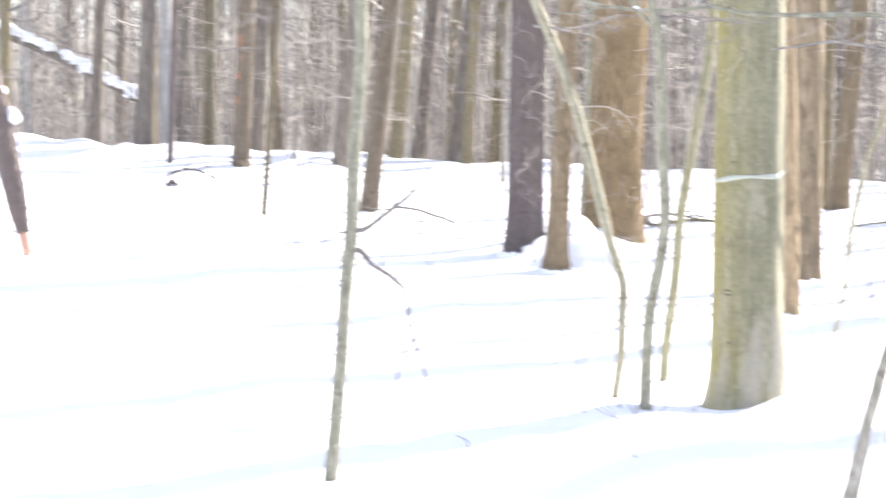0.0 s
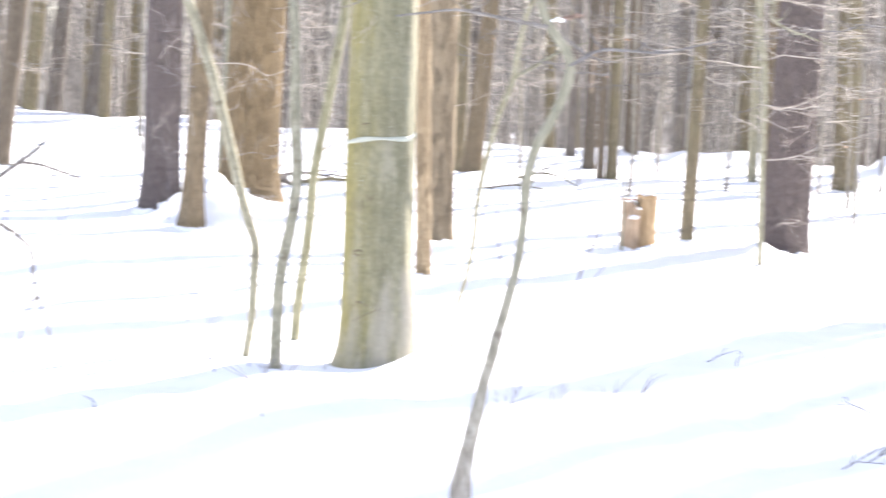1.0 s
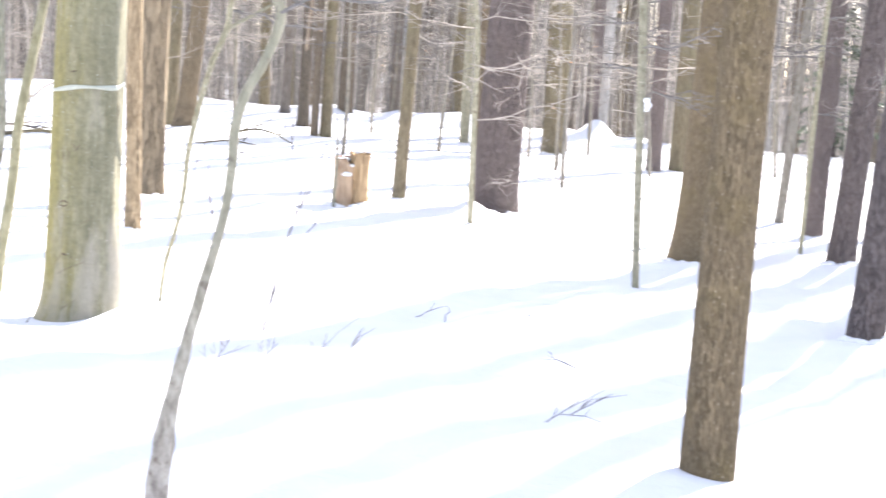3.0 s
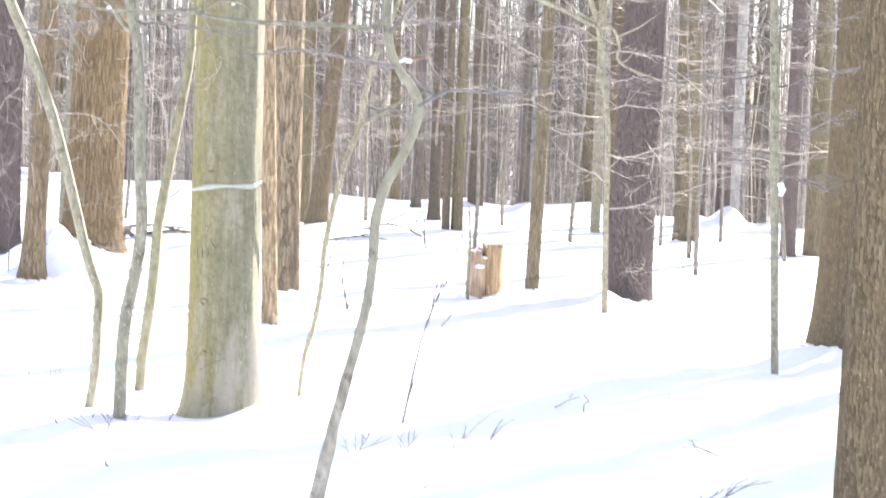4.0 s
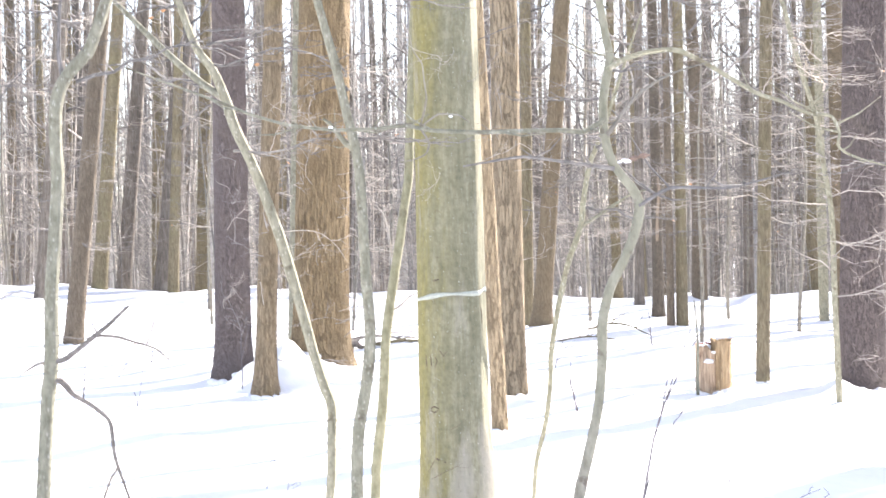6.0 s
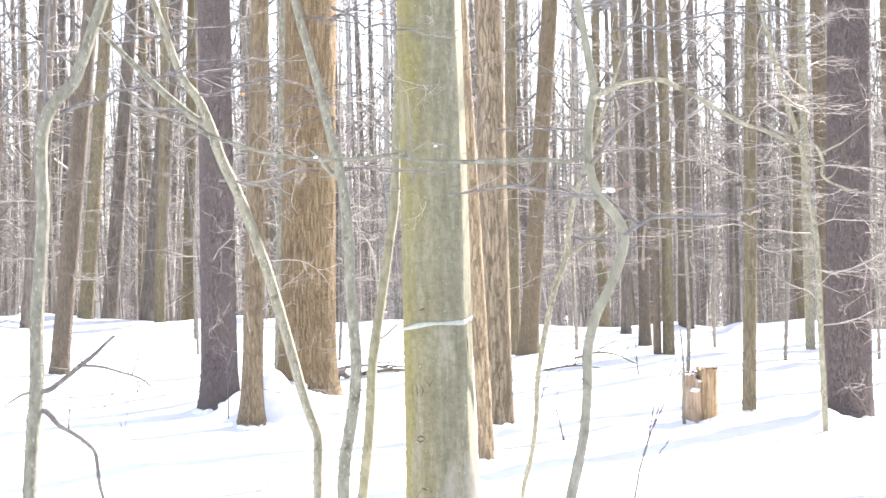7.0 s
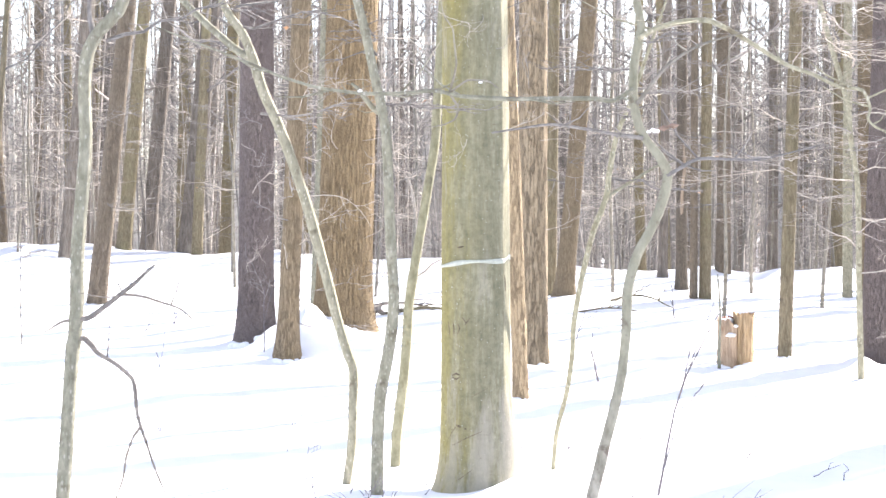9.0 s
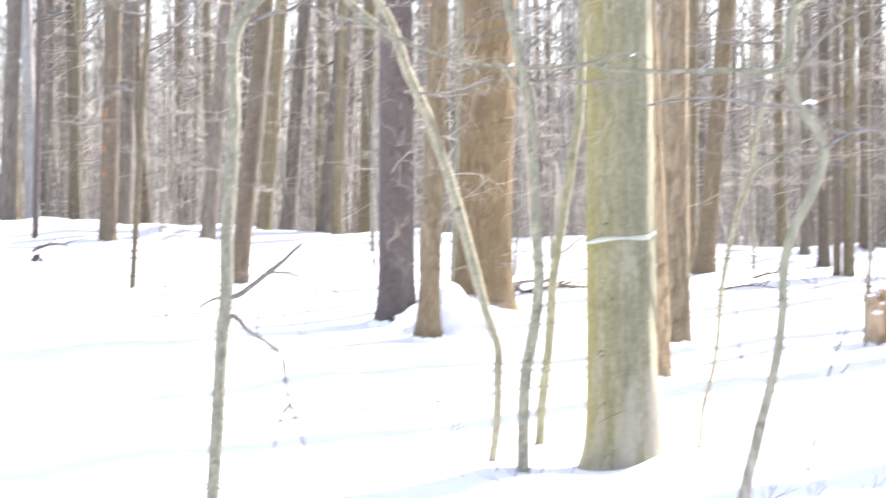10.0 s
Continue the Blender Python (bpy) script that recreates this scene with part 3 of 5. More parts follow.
def side_sprays(base, spine, seed, z0, z1, count, length, r0=0.007, toward=None, spread=3.2, mat=None):
    """Low level branches on a young tree, each one a part, with a few dry leaves."""
    rng = random.Random(seed)
    hold = base.children[0]
    leaves = Soup()
    for i in range(count):
        z = z0 + (z1 - z0) * (i + rng.random()) / count
        az = (2.4 * i + rng.uniform(-0.4, 0.4)) if toward is None else toward + rng.uniform(-spread, spread) / 2
        part("branch", spray(base, spine(z), rng, az, length * rng.uniform(0.6, 1.2), r0, leaves), mat or TWIG, hold)
    if leaves.n:
        part("leaves", leaves, LEAF, base, "a few dry tan leaves", False)


def shoots(base, spine, radius, seed, z0, z1, count, length, toward, spread=2.2, r0=0.006):
    """Curly young shoots straight out of a trunk, each one a part."""
    rng = random.Random(seed)
    hold = piece(base, "trunk")

    def curl(sp, p, d, ll, r, depth):
        n = 9
        pts = [np.array(p, float)]
        bend = np.array((rng.gauss(0, 0.08), rng.gauss(0, 0.08), rng.gauss(0.02, 0.1)))
        for i in range(n):
            d = d + bend + np.array((rng.gauss(0, 0.15), rng.gauss(0, 0.15), rng.gauss(0, 0.15)))
            if i == 4:
                bend = -bend * rng.uniform(0.2, 1.2)
            d = d / np.linalg.norm(d)
            pts.append(pts[-1] + d * ll / n)
            if depth and i > 1 and rng.random() < 0.5:
                side = np.array((rng.gauss(0, 1), rng.gauss(0, 1), rng.gauss(0.2, 0.8)))
                curl(sp, pts[-1], d + side * 0.8, ll * rng.uniform(0.25, 0.5), r * 0.6, depth - 1)
        sp.tube(pts, r * np.linspace(1, 0.3, n + 1), 4)
    for i in range(count):
        z = z0 + (z1 - z0) * (i + rng.random()) / count
        a = toward + rng.uniform(-spread, spread) / 2
        out = np.array((math.cos(a), math.sin(a), 0))
        sp = Soup()
        curl(sp, np.asarray(spine(z)) + out * radius * 0.9, out + np.array((0, 0, rng.gauss(0.1, 0.35))), length * rng.uniform(0.5, 1.2), r0 * rng.uniform(0.7, 1.15), 2)
        part("shoot", sp, SUNLIT_TWIG, hold)


def lump(c, rx, ry, rz, seed):
    """A soft uneven clump."""
    sp = Soup()
    v, f = [], []
    for k in range(9):
        e = -math.pi / 2 + math.pi * k / 8
        for i in range(14):
            a = i * 2 * math.pi / 14
            d = np.array((math.cos(a) * math.cos(e), math.sin(a) * math.cos(e), math.sin(e)))
            w = 1 + 0.35 * noise.noise(Vector(d * 1.4) + Vector((seed * 3.1, 0, 0)))
            v.append(np.asarray(c) + d * np.array((rx, ry, rz)) * w)
    f = [(k * 14 + i, k * 14 + (i + 1) % 14, (k + 1) * 14 + (i + 1) % 14, (k + 1) * 14 + i) for k in range(8) for i in range(14)]
    sp.add(v, f)
    return sp


def painted_band():
    sp = Soup()
    side = across(0.21, 11.98)
    c = np.arange(100) * 2 * math.pi / 100
    for lo, hi, off in ((-0.013, 0.013, 0.004),):
        rings = []
        for dz, o in ((lo, -0.004), (lo, off), (hi, off), (hi, -0.004)):
            ring = []
            for a in c:
                z = 1.46 + 0.022 * math.cos(a) + 0.008 * math.sin(3 * a + 1) + dz * (1 + 0.3 * math.sin(5 * a))
                r = float(beech_r(z)) * beech_form(a, z) + o
                ring.append(beech_spine(z) + np.array((math.cos(a) * r, math.sin(a) * r, 0)))
            rings.append(ring)
        v = np.array(rings).reshape(-1, 3)
        f = [(k * 100 + i, k * 100 + (i + 1) % 100, ((k + 1) % 4) * 100 + (i + 1) % 100, ((k + 1) % 4) * 100 + i) for k in range(4) for i in range(100)]
        sp.add(v, f)
    part("painted_band", sp, PAINT, piece(beech, "trunk"), "pale blue-white painted line")


painted_band()

tree("maple_tree", -1.42, 26.1, 0.76, 1.8, BROWN, "thick tree with furrowed golden-brown bark, flared at the snow", 24, 0.3, furrows(0.38, 0.06, 0.026, 2), 120, 0.06, seed=12)
tree("cherry_tree", -2.52, 24.85, 0.46, 0.3, DARK, "dark tree with scaly purple-grey bark beside a thinner trunk", 22, 0.25, scales(0.23, 0.05, 0.035, 3), 56, 0.05, seed=13)
tree("cherry_tree", 5.25, 22.0, 0.53, 1.6, DARK, "dark purple-grey scaly tree with a thin sapling before it", 23, 0.15, scales(0.26, 0.05, 0.035, 5), 60, 0.05, seed=14)
tree("maple_tree", -1.9, 22.45, 0.225, 2.4, UMBER, "brown tree of middling thickness close beside a darker trunk", 19, 0.6, furrows(0.15, 0.05, 0.03, 4), 32, 0.08, seed=15)
tree("maple_tree", 1.05, 21.75, 0.33, 0.1, TAN, "golden-brown tree with deeply furrowed bark behind the beech", 21, 0.2, furrows(0.16, 0.06, 0.05, 5), 72, 0.06, seed=16)
tree("maple_tree", 0.765, 18.15, 0.135, -2.0, TAN, "slender brown tree with furrowed bark close behind the beech", 14, 0.1, furrows(0.07, 0.03, 0.05, 6), 20, 0.08, seed=17, limbs=12)
tree("oak_tree", 2.857, 7.52, 0.212, 1.1, OAK, "grey-brown tree with finely cracked bark, standing apart in the snow", 15, 0.03, furrows(0.12, 0.02, 0.03, 7), 128, 0.03, seed=18)
tree("oak_tree", 6.13, 17.0, 0.46, 2.3, OAK, "stout brown tree standing in a snow mound", 21, 0.3, furrows(0.23, 0.03, 0.025, 8), 56, 0.05, seed=19)
tree("cherry_tree", 5.5, 11.75, 0.225, 4.3, DARK, "slanting dark scaly tree with a snow hollow at its foot", 16, 0.12, scales(0.11, 0.03, 0.04, 9), 40, 0.04, seed=20)
tree("cherry_tree", 7.52, 16.8, 0.235, 4.2, DARK, "slanting dark tree behind another slanting trunk", 17, 0.2, scales(0.12, 0.035, 0.04, 10), 36, 0.05, seed=21)
tree("cherry_tree", 8.7, 20.3, 0.21, 1.8, DARK, "slim dark tree on open snow", 17, 0.1, scales(0.1, 0.035, 0.04, 11), 28, 0.08, seed=22, limbs=8, limb_from=0.6)
tree("beech_tree", 8.96, 22.0, 0.10, 1.6, SLIM, "thin pale bowed tree on open snow", 11, 0.1, None, 14, 0.15, seed=23, bow=0.1, limbs=6, limb_from=0.6)
tree("ash_tree", 4.32, 23.4, 0.155, 1.8, OLIVE, "thin straight grey-brown tree beside a stump", 15, 0.08, furrows(0.08, 0.03, 0.03, 12), 24, 0.08, seed=24, limbs=14)
tree("ash_tree", 2.04, 35.3, 0.21, 0.8, OLIVE, "olive-brown tree paired with a thicker trunk", 19, 0.2, None, 16, 0.25, seed=25)
tree("ash_tree", 2.24, 34.4, 0.32, 5.0, RUSSET, "brown tree with a bulging foot, paired with another", 20, 0.4, None, 20, 0.25, seed=26)
tree("oak_tree", 9.7, 35.9, 0.47, -0.8, OLIVE, "stout olive-brown tree near the crest of the rise", 21, 0.15, furrows(0.23, 0.05, 0.03, 13), 24, 0.15, seed=27)
tree("cherry_tree", 10.62, 32.3, 0.25, 0.5, DARK, "dark tree with a crooked vine-like stem beside it", 17, 0.15, None, 16, 0.25, seed=28)
tree("oak_tree", 11.3, 32.9, 0.33, 0.8, OLIVE, "brown tree close beside a darker one", 18, 0.15, None, 16, 0.25, seed=29)
tree("oak_tree", 8.04, 35.1, 0.3, -0.5, UMBER, "brown tree behind a dark scaly one", 20, 0.15, furrows(0.15, 0.05, 0.03, 17), 24, 0.15, seed=92)
tree("oak_tree", 11.6, 42.6, 0.36, 0.2, FAR, "grey-brown tree behind a snow heap on the crest", 20, 0.15, None, 14, 0.3, seed=30)
tree("oak_tree", 12.3, 42.4, 0.31, 0.6, DARK, "dark tree behind a snow heap on the crest", 20, 0.15, None, 14, 0.3, seed=31)
tree("ash_tree", 4.96, 41.9, 0.2, 1.0, FAR, "slim grey tree on the crest of the rise", 18, 0.2, None, 12, 0.3, seed=32)
split, _, _ = tree("cherry_tree", 5.01, 38.94, 0.22, 0.1, GREYBROWN, "slim dark tree with a pale split side near the crest", 18, 0.3, None, 12, 0.3, seed=33)
tree("cherry_tree", 4.72, 34.9, 0.13, 0.2, GREYBROWN, "thin dark tree touching a brown one", 16, 0.15, None, 12, 0.3, seed=34)
tree("ash_tree", 4.95, 35.0, 0.2, 0.4, OLIVE, "slim brown tree touching a thin dark one", 17, 0.15, None, 12, 0.3, seed=35)
tree("ash_tree", -5.82, 31.0, 0.29, 6.0, GREYBROWN, "slanting grey-brown tree on the snow slope", 19, 0.2, furrows(0.15, 0.04, 0.03, 14), 24, 0.12, seed=36)
tree("ash_tree", -8.63, 42.3, 0.34, 5.0, FAR, "slanting brown tree on the crest of the rise", 20, 0.15, None, 16, 0.25, seed=37)
tree("ash_tree", -7.75, 44.8, 0.34, 5.0, OLIVE, "slanting olive-brown tree beyond the crest", 20, 0.15, None, 16, 0.25, seed=38)
tree("ash_tree", -7.45, 46.5, 0.36, 5.2, FAR, "slanting grey-brown tree beyond the crest", 21, 0.15, None, 16, 0.25, seed=39)
tree("ash_tree", -6.31, 45.6, 0.47, 5.6, FAR, "stout slanting pale-brown tree on the crest", 21, 0.15, None, 18, 0.25, seed=40)
tree("ash_tree", -5.6, 47.5, 0.32, 2.0, OLIVE, "brown tree beyond the crest", 20, 0.15, None, 16, 0.25, seed=41)
tree("ash_tree", -7.28, 29.5, 0.09, 3.8, OLIVE, "very thin young tree standing alone on the snow", 9, 0.05, None, 12, 0.2, seed=42, limbs=10)
scarred, _, _ = tree("maple_tree", -10.31, 39.7, 0.37, 2.0, GREYBROWN, "brown tree with orange-brown scars near the crest", 20, 0.15, furrows(0.18, 0.05, 0.03, 15), 24, 0.15, seed=43)
tree("cherry_tree", -12.01, 40.0, 0.13, 1.8, DARK, "thin dark tree on the crest of the rise", 16, 0.1, None, 12, 0.3, seed=44)
tree("ash_tree", -12.4, 44.5, 0.26, 1.5, OLIVE, "olive-brown tree on the crest of the rise", 19, 0.1, None, 14, 0.3, seed=45)
tree("ash_tree", -13.5, 42.65, 0.36, 3.0, FAR, "stout grey-brown tree on the crest of the rise", 20, 0.1, None, 16, 0.3, seed=46)
tree("ash_tree", -15.2, 44.2, 0.3, 2.5, FAR, "grey-brown tree behind a snow-laden fallen trunk", 20, 0.1, None, 16, 0.3, seed=47)
tree("ash_tree", -11.3, 45.0, 0.36, 2.5, FAR, "pale brown tree beyond the crest", 20, 0.1, None, 16, 0.3, seed=48)
tree("beech_tree", -2.05, 29.5, 0.14, 2.0, SAPLING, "pale slender beech behind a thick brown tree", 13, 0.05, None, 14, 0.2, seed=49, limbs=12)
tree("beech_tree", -3.1, 29.3, 0.14, 1.0, SAPLING, "pale slender beech behind a dark scaly tree", 13, 0.05, None, 14, 0.2, seed=50, limbs=12)
tree("beech_tree", 8.3, 38.0, 0.19, 0.0, SAPLING, "pale slim beech near the crest of the rise", 14, 0.05, None, 14, 0.2, seed=51, limbs=12)

# unseen trees, added beside the path to throw their shade over the open snow
for k, (x, y, d) in enumerate(((15.9, 28.0, 0.5), (12.0, 20.2, 0.42), (14.4, 24.4, 0.46))):
    tree("oak_tree", x, y, d, 0.5 - 0.3 * k, FAR, "tall grey-brown tree, unseen, added to shade the open snow", 22, 0.2, None, 16, 0.3, seed=230 + k, limbs=26, limb_from=0.35)

# orange scars where bark has come away
ORANGE = plain("orange inner bark", (0.28, 0.15, 0.09), 0.9, 0.35, 9)
for k, (u, z, h) in enumerate(((-0.07, 2.75, 0.22), (-0.02, 2.35, 0.2), (-0.09, 2.0, 0.12), (-0.08, 1.45, 0.16))):
    part("bark_scar", lump(across(-10.31, 39.7) * (u + 0.035 * z) - np.array((0, 0.15, 0)) + np.array((0, 0, z)), 0.045, 0.04, h * 0.7, 70 + k), ORANGE, piece(scarred, "trunk"), "orange scar without bark")

# a tongue of raw pale wood where the slim tree has split
RAW = bark("pale raw split wood", (0.21, 0.165, 0.125), (0.37, 0.305, 0.235), 30, 0.1, 0.8, 0.02, (0.36, 0.22, 0.12), 3.0, 0.6)
sp = Soup()
tongue = np.linspace(1.25, 3.2, 12)
sp.tube(np.array([across(5.01, 38.94) * (0.01 + 0.015 * math.sin(3 * z)) + np.array((0, -0.06, z)) for z in tongue]), 0.015 + 0.045 * np.clip((tongue - 1.2) / 0.5, 0, 1), 10, furrows(0.1, 0.03, 0.12, 31), True)
part("split_wood", sp, RAW, piece(split, "trunk"), "pale raw split wood")

# saplings between the trees
sap, side = stem("beech_sapling", -1.82, 8.72, [(0.0, -0.01, 0.036), (0.42, 0.025, 0.0353), (0.78, 0.05, 0.0346), (1.02, 0.066, 0.0342), (1.23, 0.088, 0.034), (1.57, 0.096, 0.033), (2.03, 0.133, 0.032),
                 (2.3, 0.129, 0.0315), (2.47, 0.139, 0.031), (2.58, 0.189, 0.031), (2.67, 0.268, 0.030), (2.75, 0.313, 0.029)], SAPLING,
                 "slender green-grey beech sapling, bent, with a broken drooping branch", 5.5, 12, seed=61)
branch(sap, side, (0.09, 1.23), [(0, 0, 0.013), (0.06, 0.005, 0.013), (0.2, 0.115, 0.0115), (0.277, 0.175, 0.0095), (0.33, 0.225, 0.0085), (0.365, 0.255, 0.005)], DEAD, twigs=3, seed=1, label="dark dead side branch")
branch(sap, side, (0.28, 1.35), [(0, 0, 0.0075), (0.118, -0.012, 0.0065), (0.2, -0.04, 0.0055), (0.249, -0.055, 0.005), (0.30, -0.075, 0.0045), (0.36, -0.13, 0.003)], DEAD, twigs=5, seed=2)
branch(sap, side, (0.09, 1.23), [(0, 0, 0.009), (-0.07, -0.01, 0.006), (-0.15, -0.06, 0.003)], DEAD, seed=3)
branch(sap, side, (0.085, 1.13), [(0, 0, 0.010), (0.04, 0.012, 0.014), (0.075, -0.025, 0.0145), (0.10, -0.06, 0.011), (0.19, -0.115, 0.010), (0.262, -0.18, 0.0095), (0.275, -0.22, 0.0105), (0.285, -0.35, 0.0085), (0.305, -0.42, 0.008), (0.329, -0.49, 0.0068), (0.37, -0.62, 0.0055), (0.42, -0.74, 0.0045)], DEAD, twigs=3, seed=4, label="broken branch hanging down to the snow")
branch(sap, side, (0.39, 0.72), [(0, 0, 0.0065), (-0.04, -0.06, 0.006), (-0.07, -0.14, 0.0062), (-0.085, -0.25, 0.005), (-0.12, -0.35, 0.0035)], DEAD, seed=5)
branch(sap, side, (0.17, 2.56), [(0, 0, 0.014), (-0.02, 0.12, 0.011), (-0.01, 0.35, 0.008), (0.05, 0.8, 0.004)], seed=6)

sap, side = stem("beech_sapling", -0.63, 12.11, [(0.0, 0.0, 0.031), (0.26, 0.033, 0.032), (0.51, 0.041, 0.033), (0.74, 0.045, 0.034), (0.86, 0.008, 0.034), (1.06, -0.055, 0.0345), (1.31, -0.117, 0.035),
                 (1.77, -0.239, 0.036), (2.04, -0.327, 0.036), (2.34, -0.437, 0.036), (2.59, -0.547, 0.036), (2.79, -0.609, 0.034), (2.96, -0.681, 0.030), (3.13, -0.794, 0.027)], SAPLING,
                 "crooked grey-green beech sapling leaning sharply above a bend", 5.0, 12, seed=62)
branch(sap, side, (-0.615, 2.78), [(0, 0, 0.028), (-0.124, 0.08, 0.026), (-0.295, 0.23, 0.024), (-0.468, 0.40, 0.021), (-0.8, 0.75, 0.012)], SAPLING, seed=7)

sap, side = stem("beech_sapling", -0.394, 11.07, [(0.0, 0.0, 0.0403), (0.2976, 0.0038, 0.0394), (0.576, 0.0202, 0.0384), (0.7968, 0.0614, 0.0374), (1.0272, 0.095, 0.036), (1.2096, 0.1018, 0.035), (1.4784, 0.0854, 0.0336),
                 (2.064, 0.0614, 0.0317), (2.2656, 0.0384, 0.0304), (2.4672, -0.0058, 0.0293), (2.7456, -0.0634, 0.0282), (2.9664, -0.12, 0.0271)], SAPLING,
                 "wavy grey-green beech sapling beside the beech", 5.5, 12, seed=63)
branch(sap, side, (0.0384, 2.2656), [(0.0, 0.0, 0.0211), (-0.0672, 0.048, 0.0173), (-0.1488, 0.1584, 0.0125), (-0.192, 0.192, 0.0077)], SAPLING, seed=8, twigs=3)

sap, side = stem("beech_sapling", -0.34, 13.19, [(0.0, 0.0, 0.040), (0.27, 0.016, 0.0395), (0.6, 0.057, 0.0388), (0.9, 0.085, 0.038), (1.14, 0.097, 0.0373), (1.42, 0.137, 0.0366), (1.73, 0.19, 0.035),
                 (1.99, 0.234, 0.0344), (2.32, 0.286, 0.0337), (2.54, 0.298, 0.033), (3.08, 0.327, 0.032)], GREENISH,
                 "yellow-green beech sapling leaning towards the beech", 5.0, 12, seed=64)

branch(sap, side, (0.17, 1.62), [(0, 0, 0.009), (-0.02, 0.12, 0.0085), (-0.035, 0.3, 0.008), (-0.07, 0.43, 0.007), (-0.12, 0.5, 0.004)], SUNLIT_TWIG, seed=21, twigs=2, label="pale curved shoot")
branch(sap, side, (0.14, 1.36), [(0, 0, 0.008), (0.07, 0.04, 0.008), (0.13, 0.1, 0.007), (0.19, 0.13, 0.004)], SUNLIT_TWIG, seed=22, label="pale side shoot")

sap, side = stem("beech_sapling", 0.76, 12.72, [(0.0, 0.0, 0.0165), (0.27, 0.027, 0.017), (0.53, 0.093, 0.018), (0.79, 0.131, 0.019), (1.0, 0.142, 0.019), (1.24, 0.181, 0.020), (1.47, 0.231, 0.0206),
                 (1.67, 0.285, 0.021), (1.88, 0.365, 0.0217), (2.06, 0.388, 0.020), (2.32, 0.442, 0.018), (2.5, 0.519, 0.016)], SAPLING,
                 "very thin wavy beech sapling", 3.6, 9, seed=65)
branch(sap, side, (0.365, 1.88), [(0, 0, 0.014), (0.128, 0.08, 0.012), (0.336, 0.21, 0.010), (0.5, 0.26, 0.004)], SAPLING, seed=9)

sap, side = stem("beech_sapling", 0.427, 6.1, [(0.00, -0.029, 0.0438), (0.32, 0.000, 0.0381), (0.47, 0.015, 0.0324), (0.62, 0.042, 0.0267), (0.77, 0.074, 0.0205), (0.94, 0.115, 0.0186), (1.06, 0.145, 0.0186), (1.19, 0.171, 0.0176), (1.32, 0.183, 0.0181),
                 (1.45, 0.189, 0.0176), (1.56, 0.219, 0.0176), (1.64, 0.262, 0.0176), (1.73, 0.300, 0.0181), (1.82, 0.319, 0.0176), (1.88, 0.297, 0.0172), (1.94, 0.251, 0.0152), (2.01, 0.219, 0.0162), (2.11, 0.206, 0.0157), (2.21, 0.212, 0.0152), (2.31, 0.232, 0.0148), (2.40, 0.218, 0.0143)], LEANING,
                 "leaning crooked beech sapling with dark mottled bark at its foot", 4.2, 28, seed=66, gnarl=0.7)
branch(sap, side, (0.206, 2.108), [(0, 0, 0.0091), (-0.066, -0.04, 0.0086), (-0.132, -0.03, 0.0083), (-0.262, -0.03, 0.0078), (-0.419, -0.03, 0.0076), (-0.577, -0.02, 0.0070), (-0.654, 0.0, 0.0069), (-0.765, -0.01, 0.0062),
       (-0.895, -0.01, 0.0061), (-1.051, 0.01, 0.0057), (-1.179, 0.05, 0.0053), (-1.268, 0.09, 0.0050), (-1.6, 0.22, 0.0023)], SAPLING, seed=10, twigs=10, label="long level grey branch")
branch(sap, side, (0.222, 2.275), [(0, 0, 0.0095), (0.05, 0.032, 0.0094), (0.13, 0.055, 0.0090), (0.23, 0.061, 0.0086), (0.343, 0.0, 0.0078), (0.488, -0.093, 0.0072), (0.567, -0.12, 0.0066), (0.646, -0.163, 0.0062), (0.733, -0.17, 0.0059),
       (0.756, -0.23, 0.0051), (0.743, -0.271, 0.0047), (0.771, -0.296, 0.0043), (0.83, -0.318, 0.0031), (0.96, -0.36, 0.0016)], SAPLING, seed=11, twigs=9, label="long bent grey branch, hooked at its end")
branch(sap, side, (0.216, 2.059), [(0, 0, 0.0075), (0.092, 0.123, 0.006), (0.174, 0.179, 0.005), (0.256, 0.21, 0.0035), (0.42, 0.25, 0.002)], SLIM, seed=14, twigs=3)
branch(sap, side, (-0.404, 2.10), [(0, 0, 0.004), (0.017, 0.058, 0.0038), (0.025, 0.10, 0.0036), (0.018, 0.158, 0.003), (0.013, 0.213, 0.0026), (-0.02, 0.258, 0.002), (-0.03, 0.33, 0.001)], SLIM, seed=15, twigs=0, label="curly side twig")
branch(sap, side, (-0.404, 2.10), [(0, 0, 0.0045), (0.033, -0.05, 0.004), (0.02, -0.09, 0.003), (-0.017, -0.107, 0.0026), (-0.073, -0.115, 0.0014)], SLIM, seed=16, twigs=0)
branch(sap, side, (-0.404, 2.10), [(0, 0, 0.0036), (0.061, 0.045, 0.0034), (0.133, 0.038, 0.0032), (0.166, 0.012, 0.0015)], SLIM, seed=17, twigs=0)
for u, z, size in ((0.268, 1.974, 0.007), (0.28, 1.97, 0.009), (0.255, 1.968, 0.006), (-0.702, 2.108, 0.006), (-0.30, 2.134, 0.005)):
    part("snow_clump", lump(side * u + np.array((0, 0, z)), size * 1.2, size, size * 0.8, 5), SNOW, piece(sap, "stem"), "small lodged clump of snow")
leaf = Soup()
for u, z, tilt in ((0.305, 1.978, 0.5), (0.335, 1.985, -0.2)):
    c = side * u + np.array((0, -0.01, z))
    v = np.array((0, 0, 0.011)) + side * 0.004 * tilt
    leaf.add([c - side * 0.024, c + v - side * 0.004, c + side * 0.022 + v * 0.4, c - v * 0.8, c + np.array((0, -0.012, 0))], [(0, 1, 4), (1, 2, 4), (2, 3, 4), (3, 0, 4)])
